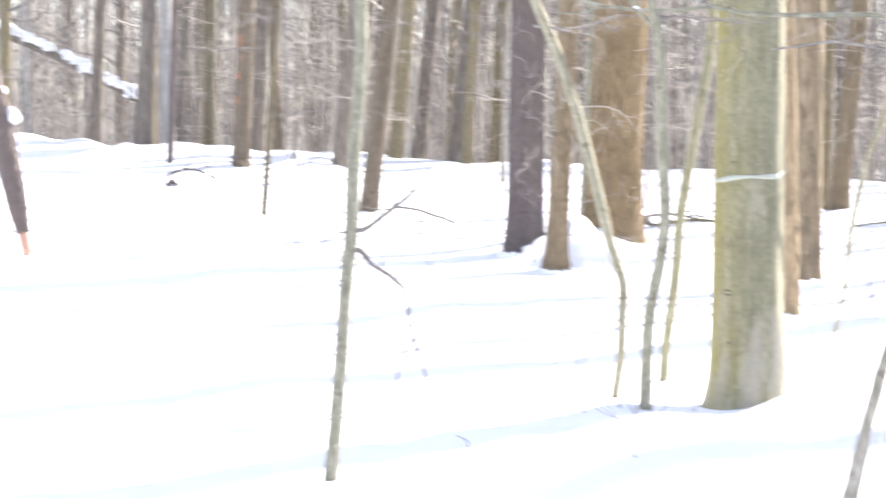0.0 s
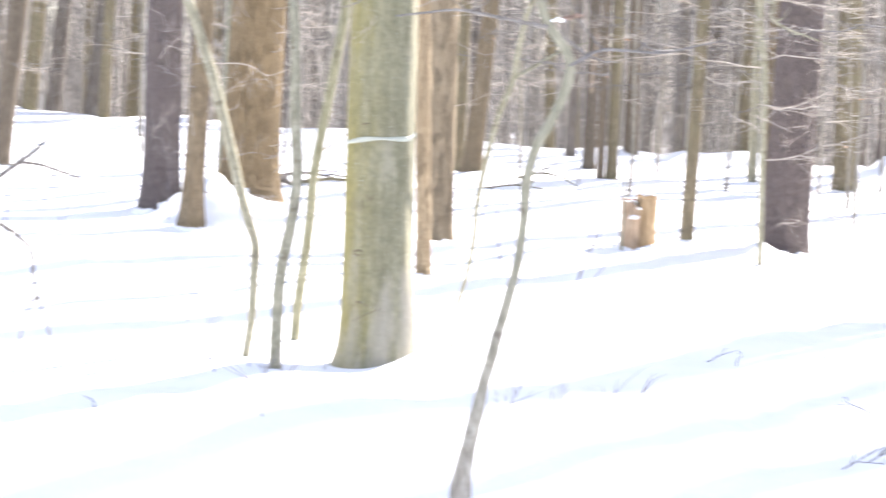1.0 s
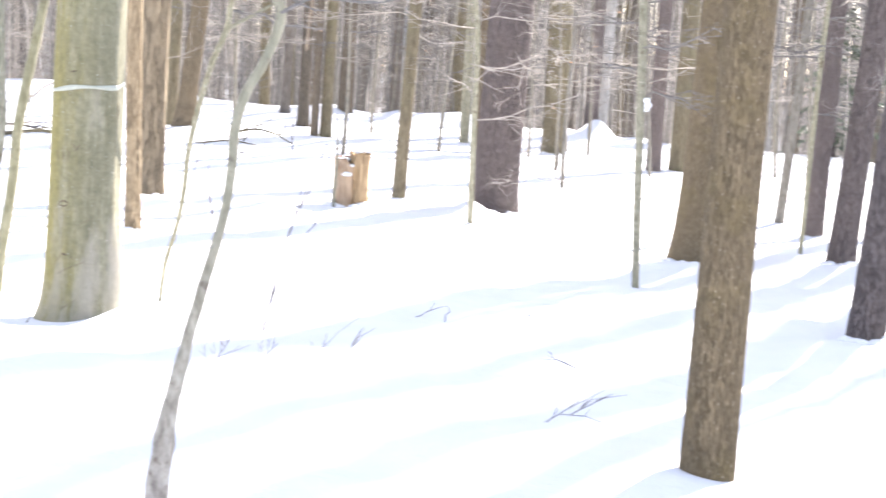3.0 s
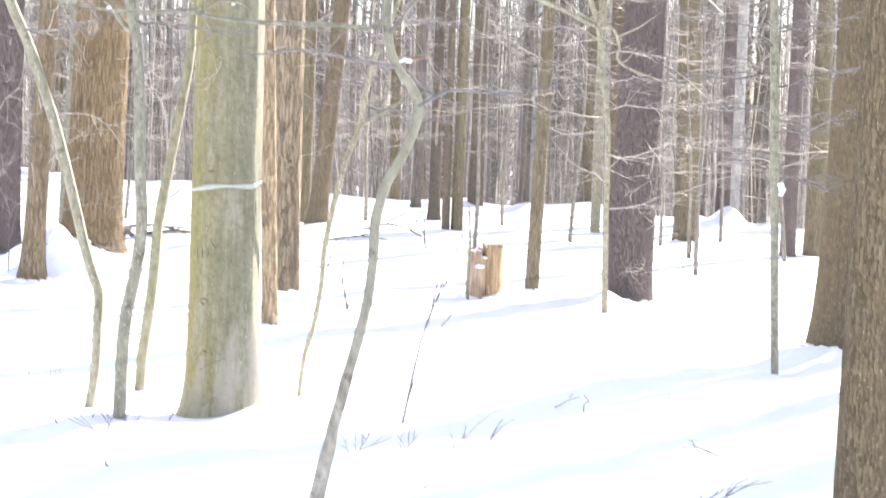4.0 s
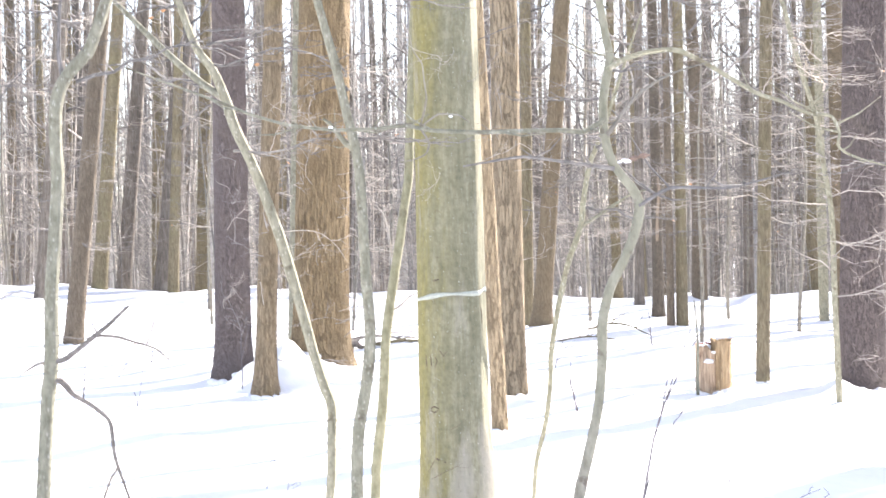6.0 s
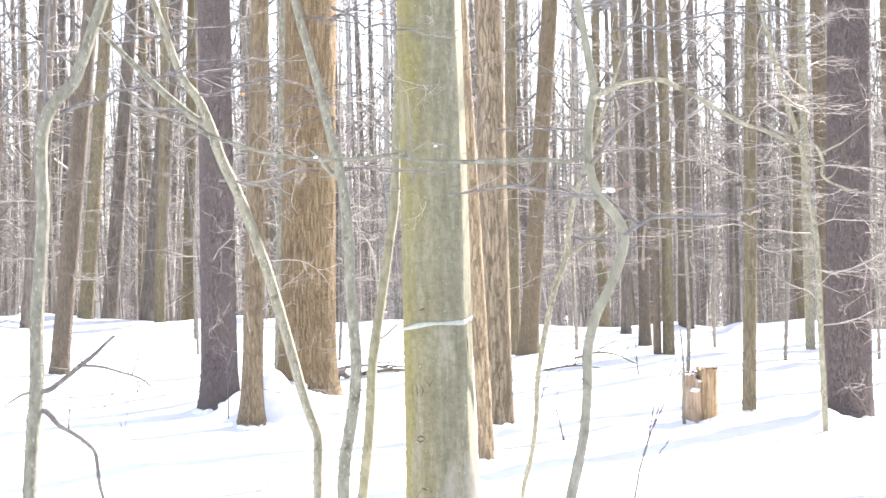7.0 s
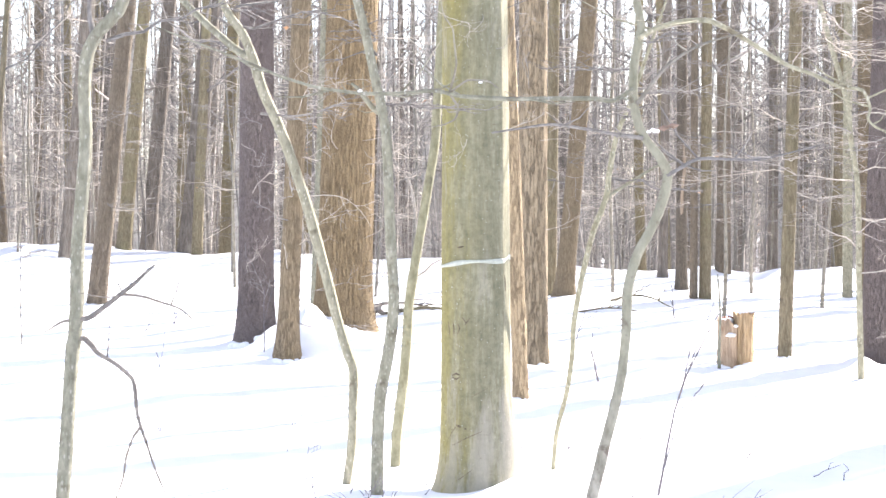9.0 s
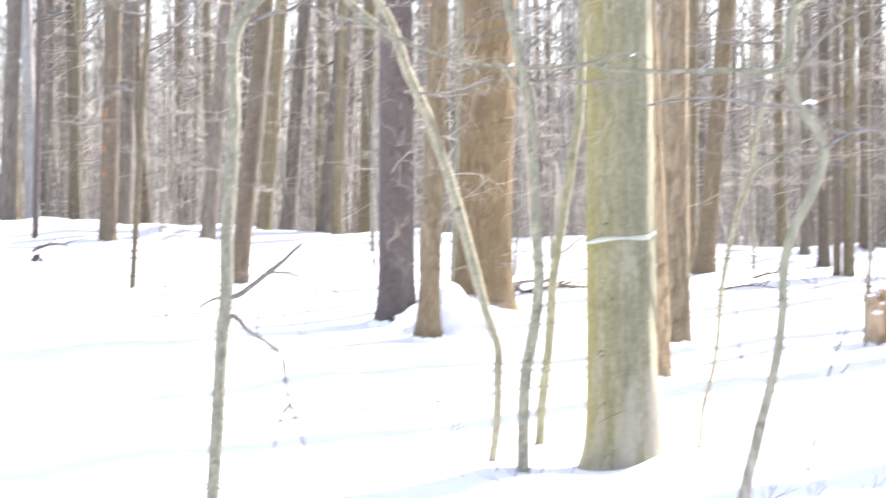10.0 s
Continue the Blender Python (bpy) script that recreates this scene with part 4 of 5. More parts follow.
part("leaves", leaf, plain("withered brown leaf", (0.21, 0.145, 0.11), 0.8, 0.35, 60), sap, "two curled withered leaves", False)
branch(sap, side, (0.238, 1.946), [(0, 0, 0.008), (-0.12, 0.02, 0.006), (-0.3, 0.05, 0.005), (-0.5, 0.02, 0.003)], seed=12, twigs=5)
branch(sap, side, (0.3145, 1.822), [(0, 0, 0.007), (0.1, 0.06, 0.006), (0.3, 0.05, 0.004), (0.5, 0.1, 0.002)], seed=13, twigs=6)

sap, side = stem("beech_sapling", 4.45, 19.66, [(0.0, 0.0, 0.037), (0.58, -0.013, 0.0357), (1.15, -0.026, 0.0346), (1.61, -0.027, 0.033), (2.1, -0.046, 0.032), (2.5, -0.105, 0.031), (2.99, -0.165, 0.030),
                 (3.56, -0.325, 0.0288), (4.05, -0.444, 0.0277)], SAPLING, "thin grey-green beech sapling before a dark tree", 6.0, 9, seed=67)
sap, side = stem("beech_sapling", 4.85, 14.9, [(0.0, 0.0, 0.0335), (0.79, -0.036, 0.0367), (1.73, -0.07, 0.038), (2.66, -0.11, 0.038)], SAPLING, "thin straight green-grey beech sapling on open snow", 6.0, 9, seed=68)
thin_sap = sap
stem("beech_sapling", 7.52, 17.8, [(0.0, 0.0, 0.024), (0.8, 0.02, 0.026), (1.8, 0.05, 0.026), (2.8, 0.1, 0.024)], SAPLING, "thin pale sapling beside a slim dark tree", 6.0, 8, seed=69)
stem("beech_sapling", 10.38, 19.98, [(0.0, 0.0, 0.02), (0.6, 0.05, 0.019), (1.5, 0.12, 0.017)], SAPLING, "small thin sapling on open snow", 3.0, 8, seed=70)


for u, z, r in ((-0.02, 1.575, 0.03), (-0.008, 1.535, 0.034), (-0.016, 1.50, 0.024)):
    part("snow_clump", lump(across(4.85, 14.9) * u + np.array((0, -0.01, z)), r, r * 0.9, r * 0.8, 40 + int(1000 * r)), SNOW, piece(thin_sap, "stem"), "lodged clump of snow")


# ---- the stump ----
def build_stump():
    base = holder("tree_stump", 3.33, 21.05, "broken stump of split orange-brown wood with snow lodged in it", "stump", sink=0.03)
    side = across(3.33, 21.05)
    fwd = np.array((-side[1], side[0], 0))
    old = bark("weathered split wood", (0.32, 0.235, 0.165), (0.58, 0.455, 0.335), 40, 0.1, 0.9, 0.02, (0.28, 0.12, 0.075), 4.0, 0.6, crack=0.4, crack_scale=30, crack_stretch=0.06, crack_colour=(0.15, 0.09, 0.055))
    raw = bark("raw golden wood", (0.36, 0.24, 0.125), (0.64, 0.48, 0.30), 40, 0.1, 0.9, 0.02, (0.42, 0.25, 0.11), 4.0, 0.6, crack=0.4, crack_scale=30, crack_stretch=0.06, crack_colour=(0.16, 0.09, 0.045))
    red = bark("red rotten wood", (0.12, 0.045, 0.03), (0.34, 0.15, 0.10), 30, 0.4, 1.0, 0.02)
    # (name, centre sideways, centre in depth, radius sideways, radius in depth, height, seed, material, label)
    for name, u, w, ru, rw, high, seed, mat, label in (("split_half", -0.07, 0.0, 0.135, 0.17, 0.58, 1, old, "weathered half with a notched top"), ("split_half", 0.09, 0.01, 0.115, 0.18, 0.645, 2, raw, "taller golden raw half"),
                                                       ("rotten_core", -0.03, 0.09, 0.12, 0.10, 0.59, 3, red, "dark red rotten core")):
        sp = Soup()
        n, k = 40, 24
        v = []
        for z in np.linspace(-0.3, 1.0, k):
            for i in range(n):
                a = i * 2 * math.pi / n
                rough = 1 + 0.09 * noise.noise(Vector((math.cos(a) * 3, math.sin(a) * 3, z * 0.9 + seed * 9))) + 0.05 * noise.noise(Vector((math.cos(a) * 9, math.sin(a) * 9, z * 1.2 + seed * 5)))
                grow = 1 + 0.10 * math.exp(-max(z, 0) / 0.12) + (0.16 * max(0, z - 0.35) if seed == 2 else 0)
                top = high + 0.05 * noise.noise(Vector((math.cos(a) * 4, math.sin(a) * 4, seed * 3.0))) - (0.06 if seed == 1 and math.cos(a) > 0.2 else 0)
                v.append(side * (u + math.cos(a) * ru * rough * grow) + fwd * (w + math.sin(a) * rw * rough * grow) + np.array((0, 0, min(z, top))))
        f = [(j * n + i, j * n + (i + 1) % n, (j + 1) * n + (i + 1) % n, (j + 1) * n + i) for j in range(k - 1) for i in range(n)]
        v.append(side * u + fwd * w + np.array((0, 0, high - 0.05)))
        f += [((k - 1) * n + i, (k - 1) * n + (i + 1) % n, k * n) for i in range(n)]
        sp.add(v, f)
        part(name, sp, mat, base, label)
    for u, w, z, r in ((-0.05, -0.17, 0.40, 0.045), (-0.10, -0.05, 0.555, 0.06), (0.10, 0.0, 0.65, 0.05), (0.0, -0.13, 0.50, 0.03)):
        part("snow_cap", lump(side * u + fwd * w + np.array((0, 0, z)), r * 1.3, r, r * 0.6, int(z * 100)), SNOW, piece(base, "split_half"), "small cap of snow")


build_stump()


# ---- far trees beyond the crest ----
def far_trees():
    rng = random.Random(5)
    kinds = []
    for k in range(10):
        h = rng.uniform(16, 23)
        dia = rng.uniform(0.16, 0.34)
        mat = (FAR, OLIVE, SUNLIT_FAR, GREYBROWN, FAR)[k % 5]
        word = ("grey-brown", "olive-brown", "pale grey", "dark", "brown")[k % 5]
        lean = rng.uniform(-0.02, 0.04)
        base = new("forest_tree")
        tagged(base, f"tall slender {word} bare tree in the winter wood", "tree", "trees of the wood")
        sp = Soup()
        zs = np.concatenate([np.arange(-0.5, 9, 0.9), np.linspace(9, h, 6)])
        wob = [rng.uniform(0, 6) for _ in range(2)]

        def spine(z, lean=lean, wob=wob):
            z = np.asarray(z, float)
            return np.stack([lean * z + 0.06 * np.sin(z * 0.5 + wob[0]), 0.06 * np.sin(z * 0.4 + wob[1]), z], -1)

        def r_at(z, dia=dia, h=h):
            return dia / 2 * (1 - 0.85 * np.clip(np.asarray(z, float) / h, 0, 1) ** 1.3) * (1 + 0.2 * np.exp(-np.maximum(z, 0) / 0.4)) + 0.008
        sp.tube(spine(zs), r_at(zs), 9, None, True)
        part("trunk", sp, mat, base)
        sp = Soup()
        limb_set(sp, rng, spine, lambda z: float(r_at(z)), h * rng.uniform(0.08, 0.22), h, 26, h * 0.15, 3, 5, 2, 0.6, 0.7)
        part("crown", sp, FAR_TWIG, base, "bare limbs and twigs")
        kinds.append(base)
    spots = []
    tries = 0
    while len(spots) < 230 and tries < 60000:
        tries += 1
        a, d = radians(rng.uniform(-31, 36)), math.sqrt(rng.uniform(44.0 ** 2, 92.0 ** 2))
        x, y = d * math.sin(a), d * math.cos(a)
        if all((x - u) ** 2 + (y - v) ** 2 > 1.5 for u, v in spots):
            spots.append((x, y))
    # more of the wood, unseen, added beside the open snow to shade it
    for k in range(26):
        a, d = radians(31 + 26 * ((k * 0.618) % 1.0)), 15.0 + 33.0 * ((k * 0.414 + 0.2) % 1.0)
        spots.append((d * math.sin(a), d * math.cos(a)))
    for i, (x, y) in enumerate(spots):
        m = Matrix.Translation((x, y, float(ground(x, y)))) @ Matrix.Rotation(rng.uniform(0, 6.28), 4, "Z") @ Matrix.Diagonal((1, 1, 1, 1))
        if i < len(kinds):
            kinds[i].matrix_basis = m
        else:
            copy_thing(kinds[i % len(kinds)], m)
    # farther woods and the woods all round
    sp = Soup()
    twigs = []
    for i in range(1700):
        if i < 1250:
            a, d = radians(rng.uniform(-36, 41)), math.sqrt(rng.uniform(88.0 ** 2, 185.0 ** 2))
        else:
            a, d = radians(rng.uniform(46, 314)), math.sqrt(rng.uniform(9.0 ** 2, 70.0 ** 2))
        x, y = d * math.sin(a), d * math.cos(a)
        z, h, r = float(ground(x, y)), rng.uniform(15, 23), rng.uniform(0.06, 0.19)
        lx, ly = rng.uniform(-0.04, 0.04), rng.uniform(-0.04, 0.04)
        s = np.array((-0.03, 0.25, 0.5, 0.75, 1.0))
        p = np.stack([x + lx * h * s, y + ly * h * s, z + h * s], -1)
        sp.tube(p, r * np.array((1.1, 0.9, 0.7, 0.42, 0.08)), 5)
        for k in range(9 if i < 1250 else 3):
            u = 0.15 + 0.8 * (k + rng.random()) / 9
            q = np.array((x + lx * h * u, y + ly * h * u, z + h * u))
            b, ll = rng.uniform(0, 6.28), h * 0.17 * (1.3 - u)
            e = q + np.array((math.cos(b) * ll, math.sin(b) * ll, ll * rng.uniform(0.2, 1.2)))
            twigs.append((q, e, 0.04, 0.012))
            for w in range(3):
                g = q + (e - q) * rng.uniform(0.3, 1)
                twigs.append((g, g + np.array((rng.gauss(0, 0.5), rng.gauss(0, 0.5), rng.uniform(-0.2, 0.9))) * ll * 0.5, 0.016, 0.005))
    sp.sticks(*(np.array(c) for c in zip(*twigs)))
    ob = new("far_woods", sp.mesh("far_woods", FAR_WOODS))
    tagged(ob, "distant bare winter wood of many slender grey-brown trunks", "woods", kind="stuff")


far_trees()


# ---- low branches on the trees near the path ----
def line(h, s, x, y):
    """A spine for a slightly leaning stem."""
    side = across(x, y)
    return lambda z: side * (s * z / h) + np.array((0, 0, 1.0)) * float(z)


def young_beech(x, y, height, r, seed, sprays=12, z0=1.0, length=1.6, label="young beech with level twiggy branches and a few dry leaves"):
    """A thin young beech whose level branches fan out."""
    rng = random.Random(seed)
    base = holder("young_beech", x, y, label, "sapling", "young beeches")
    lx, ly, ph = rng.uniform(-0.05, 0.05), rng.uniform(-0.05, 0.05), rng.uniform(0, 6)

    def spine(z):
        return np.array((lx * z + 0.04 * math.sin(z * 1.3 + ph), ly * z + 0.04 * math.sin(z * 1.1 + ph * 2), z))
    sp = Soup()
    zs = np.linspace(-0.3, height, 22)
    sp.tube([spine(z) for z in zs], r * np.linspace(1.1, 0.15, 22), 7)
    part("stem", sp, SLIM, base)
    # every other young beech gets the bark coloured as if sunlit
    side_sprays(base, spine, seed + 500, z0, height * 0.97, sprays, length, 0.0092, mat=SUNLIT_TWIG if seed % 2 else TWIG)
    return base


for i, (x, y, h, r) in enumerate([(7.6, 27.3, 6.5, 0.034), (5.6, 47.2, 7.5, 0.035), (4.68, 31.0, 7.0, 0.035), (8.37, 30.75, 6.0, 0.03), (6.9, 33.5, 7.0, 0.035),
                                  (9.6, 27.2, 6.5, 0.03), (11.6, 27.6, 6.5, 0.03), (9.9, 30.4, 7.0, 0.035), (9.0, 46.8, 7.5, 0.035), (3.3, 36.5, 7.5, 0.035), (6.4, 38.2, 7.5, 0.035),
                                  (12.6, 24.5, 6.0, 0.03), (10.28, 35.5, 7.5, 0.035), (13.4, 33.4, 7.0, 0.035), (-4.1, 36.0, 7.0, 0.03), (-0.6, 38.5, 7.5, 0.035), (-9.8, 44.2, 7.5, 0.035), (-5.64, 24.9, 1.9, 0.012),
                                  (7.9, 42.5, 8.0, 0.04), (2.6, 44.0, 8.0, 0.04), (14.9, 42.0, 8.0, 0.04), (17.6, 38.5, 7.0, 0.035), (-3.6, 43.0, 8.0, 0.04), (7.2, 45.9, 7.5, 0.029), (8.3, 47.1, 7.9, 0.029), (3.4, 49.0, 7.8, 0.026), (4.9, 50.2, 8.1, 0.029), (6.0, 51.3, 7.8, 0.029), (10.3, 52.0, 7.5, 0.029), (8.55, 33.6, 7.0, 0.03), (7.6, 53.8, 8.0, 0.029),
                                  (-1.2, 33.5, 7.0, 0.025), (-3.0, 34.5, 7.0, 0.025), (-6.9, 36.5, 7.0, 0.025), (-9.4, 41.0, 7.0, 0.025), (-11.5, 42.0, 7.0, 0.025), (-4.6, 40.5, 7.0, 0.025), (-12.9, 45.0, 7.5, 0.03), (-15.8, 43.0, 7.0, 0.025), (0.9, 41.5, 7.0, 0.03), (-2.2, 45.0, 7.0, 0.03), (-8.0, 46.4, 8.0, 0.03), (-5.0, 47.0, 8.0, 0.03), (-13.8, 47.0, 8.0, 0.03), (-10.6, 47.5, 8.0, 0.03), (-6.5, 49.5, 8.5, 0.03), (0.3, 48.0, 8.0, 0.03), (6.8, 46.6, 8.0, 0.03), (9.6, 45.6, 8.0, 0.03), (4.2, 46.4, 8.0, 0.03), (5.9, 48.4, 8.5, 0.03), (7.9, 49.0, 8.5, 0.03), (11.2, 46.2, 8.0, 0.035), (2.3, 46.8, 8.0, 0.03), (12.6, 47.6, 8.5, 0.03), (14.0, 45.2, 8.0, 0.03), (10.0, 49.6, 8.5, 0.03), (-7.6, 47.5, 8.0, 0.025), (-14.4, 47.6, 8.0, 0.03)]):
    young_beech(x, y, h, r, 700 + i, 3 if h < 3 else 14, 0.9 if h < 3 else 1.3, 0.5 if h < 3 else 1.9)

def sprays_on(ob, x, y, slope, seed, z0, z1, n, ll, toward=None, r0=0.010, mat=None):
    side = across(x, y)

    def spine(z):
        p = side * slope * z + np.array((0, 0, 1.0)) * float(z)
        return p
    side_sprays(ob, spine, seed, z0, z1, n, ll, r0, toward, mat=mat)


def found(name, x, y):
    """The tree or sapling of that name standing nearest to x, y."""
    obs = [o for o in scene.objects if o.parent is None and o.name.split(".")[0] == name]
    return min(obs, key=lambda o: (o.location.x - x) ** 2 + (o.location.y - y) ** 2)


sprays_on(found("beech_sapling", 4.45, 19.66), 4.45, 19.66, -0.03, 801, 1.1, 4.6, 17, 1.8, r0=0.008, mat=SUNLIT_TWIG)
sprays_on(found("beech_sapling", 4.85, 14.9), 4.85, 14.9, -0.04, 802, 1.5, 4.2, 16, 1.4)
sprays_on(found("beech_sapling", 7.52, 17.8), 7.52, 17.8, 0.03, 803, 1.4, 4.5, 10, 1.4)
sprays_on(found("beech_tree", 8.96, 22.0), 8.96, 22.0, 0.03, 804, 1.8, 6.0, 12, 1.7)
sprays_on(found("ash_tree", 4.32, 23.4), 4.32, 23.4, 0.03, 805, 2.0, 5.5, 16, 1.8, r0=0.008, mat=SUNLIT_TWIG)
for k, (name, x, y, n, mat) in enumerate((("cherry_tree", 8.7, 20.3, 9, SUNLIT_TWIG), ("cherry_tree", 10.62, 32.3, 10, TWIG), ("oak_tree", 9.7, 35.9, 10, SUNLIT_TWIG), ("oak_tree", 8.04, 35.1, 12, SUNLIT_TWIG), ("ash_tree", 4.95, 35.0, 14, SUNLIT_TWIG), ("ash_tree", 2.24, 34.4, 10, TWIG),
                                          ("ash_tree", 2.04, 35.3, 8, SUNLIT_TWIG), ("beech_tree", 8.3, 38.0, 12, SUNLIT_TWIG), ("ash_tree", 4.96, 41.9, 12, SUNLIT_TWIG), ("ash_tree", -5.82, 31.0, 8, TWIG), ("ash_tree", -7.28, 29.5, 7, TWIG), ("beech_tree", -2.05, 29.5, 10, SUNLIT_TWIG), ("beech_tree", -3.1, 29.3, 10, SUNLIT_TWIG),
                                          ("ash_tree", -6.31, 45.6, 8, SUNLIT_TWIG), ("ash_tree", -8.63, 42.3, 8, SUNLIT_TWIG), ("maple_tree", -10.31, 39.7, 7, TWIG))):
    sprays_on(found(name, x, y), x, y, 0.03, 830 + k, 1.4, 6.2, n, 1.9, r0=0.009, mat=mat)
shoots(found("cherry_tree", 5.25, 22.0), line(1.0, 0.03, 5.25, 22.0), 0.26, 806, 0.2, 5.0, 24, 0.75, -0.8, 2.4, 0.006)
shoots(found("cherry_tree", 7.52, 16.8), line(1.0, 0.07, 7.52, 16.8), 0.11, 807, 1.2, 4.5, 9, 0.6, -2.0, 2.2, 0.004)
shoots(found("cherry_tree", 5.5, 11.75), line(1.0, 0.075, 5.5, 11.75), 0.11, 808, 1.5, 3.6, 6, 0.5, -2.4, 2.2, 0.003)
shoots(found("cherry_tree", -2.52, 24.85), line(1.0, 0.005, -2.52, 24.85), 0.23, 809, 0.4, 3.8, 16, 0.95, -0.8, 2.4, 0.0065)
shoots(found("maple_tree", -1.42, 26.1), line(1.0, 0.03, -1.42, 26.1), 0.38, 810, 0.2, 4.2, 18, 0.95, -0.8, 2.4, 0.006)
shoots(found("maple_tree", -1.9, 22.45), line(1.0, 0.04, -1.9, 22.45), 0.14, 811, 0.4, 3.0, 9, 0.85, -0.9, 2.2, 0.006)
shoots(found("maple_tree", 1.11, 21.75), line(1.0, 0.0, 1.11, 21.75), 0.16, 812, 1.6, 5.0, 12, 0.6, -0.9, 2.2, 0.0045)
shoots(found("beech_tree", 0.21, 11.98), line(1.0, 0.0, 0.21, 11.98), 0.2, 813, 2.1, 3.4, 7, 0.4, -1.1, 1.8, 0.003)
sprays_on(found("beech_sapling", 0.76, 12.72), 0.76, 12.72, 0.2, 814, 1.9, 3.2, 7, 0.9)
sprays_on(found("beech_sapling", 0.43, 6.1), 0.43, 6.1, 0.12, 815, 2.3, 3.2, 4, 0.7, None, 0.006)
sprays_on(found("beech_sapling", -0.394, 11.07), -0.394, 11.07, 0.0, 816, 2.3, 4.2, 6, 0.9)
sprays_on(found("beech_sapling", -0.63, 12.11), -0.63, 12.11, -0.23, 817, 2.4, 3.8, 6, 1.0)
sprays_on(found("beech_sapling", -1.82, 8.72), -1.82, 8.72, 0.09, 818, 2.4, 4.0, 5, 0.9)


# ---- marks on the beech ----
def carvings():
    def stroke(name, pts, r, label):
        sp = Soup()
        q = []
        for (u0, z0), (u1, z1) in zip(pts[:-1], pts[1:]):
            for f in (0, 0.34, 0.67):
                q.append((u0 + (u1 - u0) * f, z0 + (z1 - z0) * f))
        q.append(pts[-1])
        path = []
        for u, z in q:
            rad = float(beech_r(z))
            c = -math.acos(max(-0.99, min(0.99, u / rad)))
            w = rad * beech_form(c, z) + 0.0005
            path.append(beech_spine(z) + np.array((math.cos(c) * w, math.sin(c) * w, 0)))
        sp.tube(path, r * np.sin(np.linspace(0.3, 2.84, len(path))), 6)
        part(name, sp, SCAR, piece(beech, "trunk"), label)
    for pts in ([(-0.185, 1.08), (-0.18, 1.0)], [(-0.155, 1.075), (-0.15, 1.0)], [(-0.13, 1.07), (-0.115, 1.04), (-0.13, 1.0)], [(-0.10, 1.11), (-0.078, 1.075)], [(-0.05, 1.105), (-0.085, 1.06)]):
        stroke("carved_mark", pts, 0.004, "dark old carved stroke")
    for pts, r in (([(-0.165, 0.735), (-0.14, 0.75), (-0.11, 0.735)], 0.006), ([(-0.165, 0.725), (-0.14, 0.712), (-0.115, 0.728)], 0.005), ([(0.185, 1.38), (0.19, 1.33), (0.2, 1.27)], 0.005),
                   ([(-0.13, 1.5 + 0.05), (-0.09, 1.56)], 0.006), ([(-0.14, 0.42), (-0.11, 0.41)], 0.008), ([(-0.09, 0.40), (-0.075, 0.40)], 0.006)):
        stroke("bark_scar", pts, r, "dark healed scar")
    for pts in ([(-0.2, 0.27), (-0.08, 0.34), (0.03, 0.39)], [(-0.05, 0.6), (0.06, 0.66)], [(-0.16, 0.05), (-0.03, 0.15)], [(-0.19, 0.33), (-0.14, 0.42)]):
        stroke("bark_crack", pts, 0.0022, "fine dark scratch")


SCAR = plain("dark scar", (0.13, 0.10, 0.065), 0.9, 0.3, 40)
carvings()


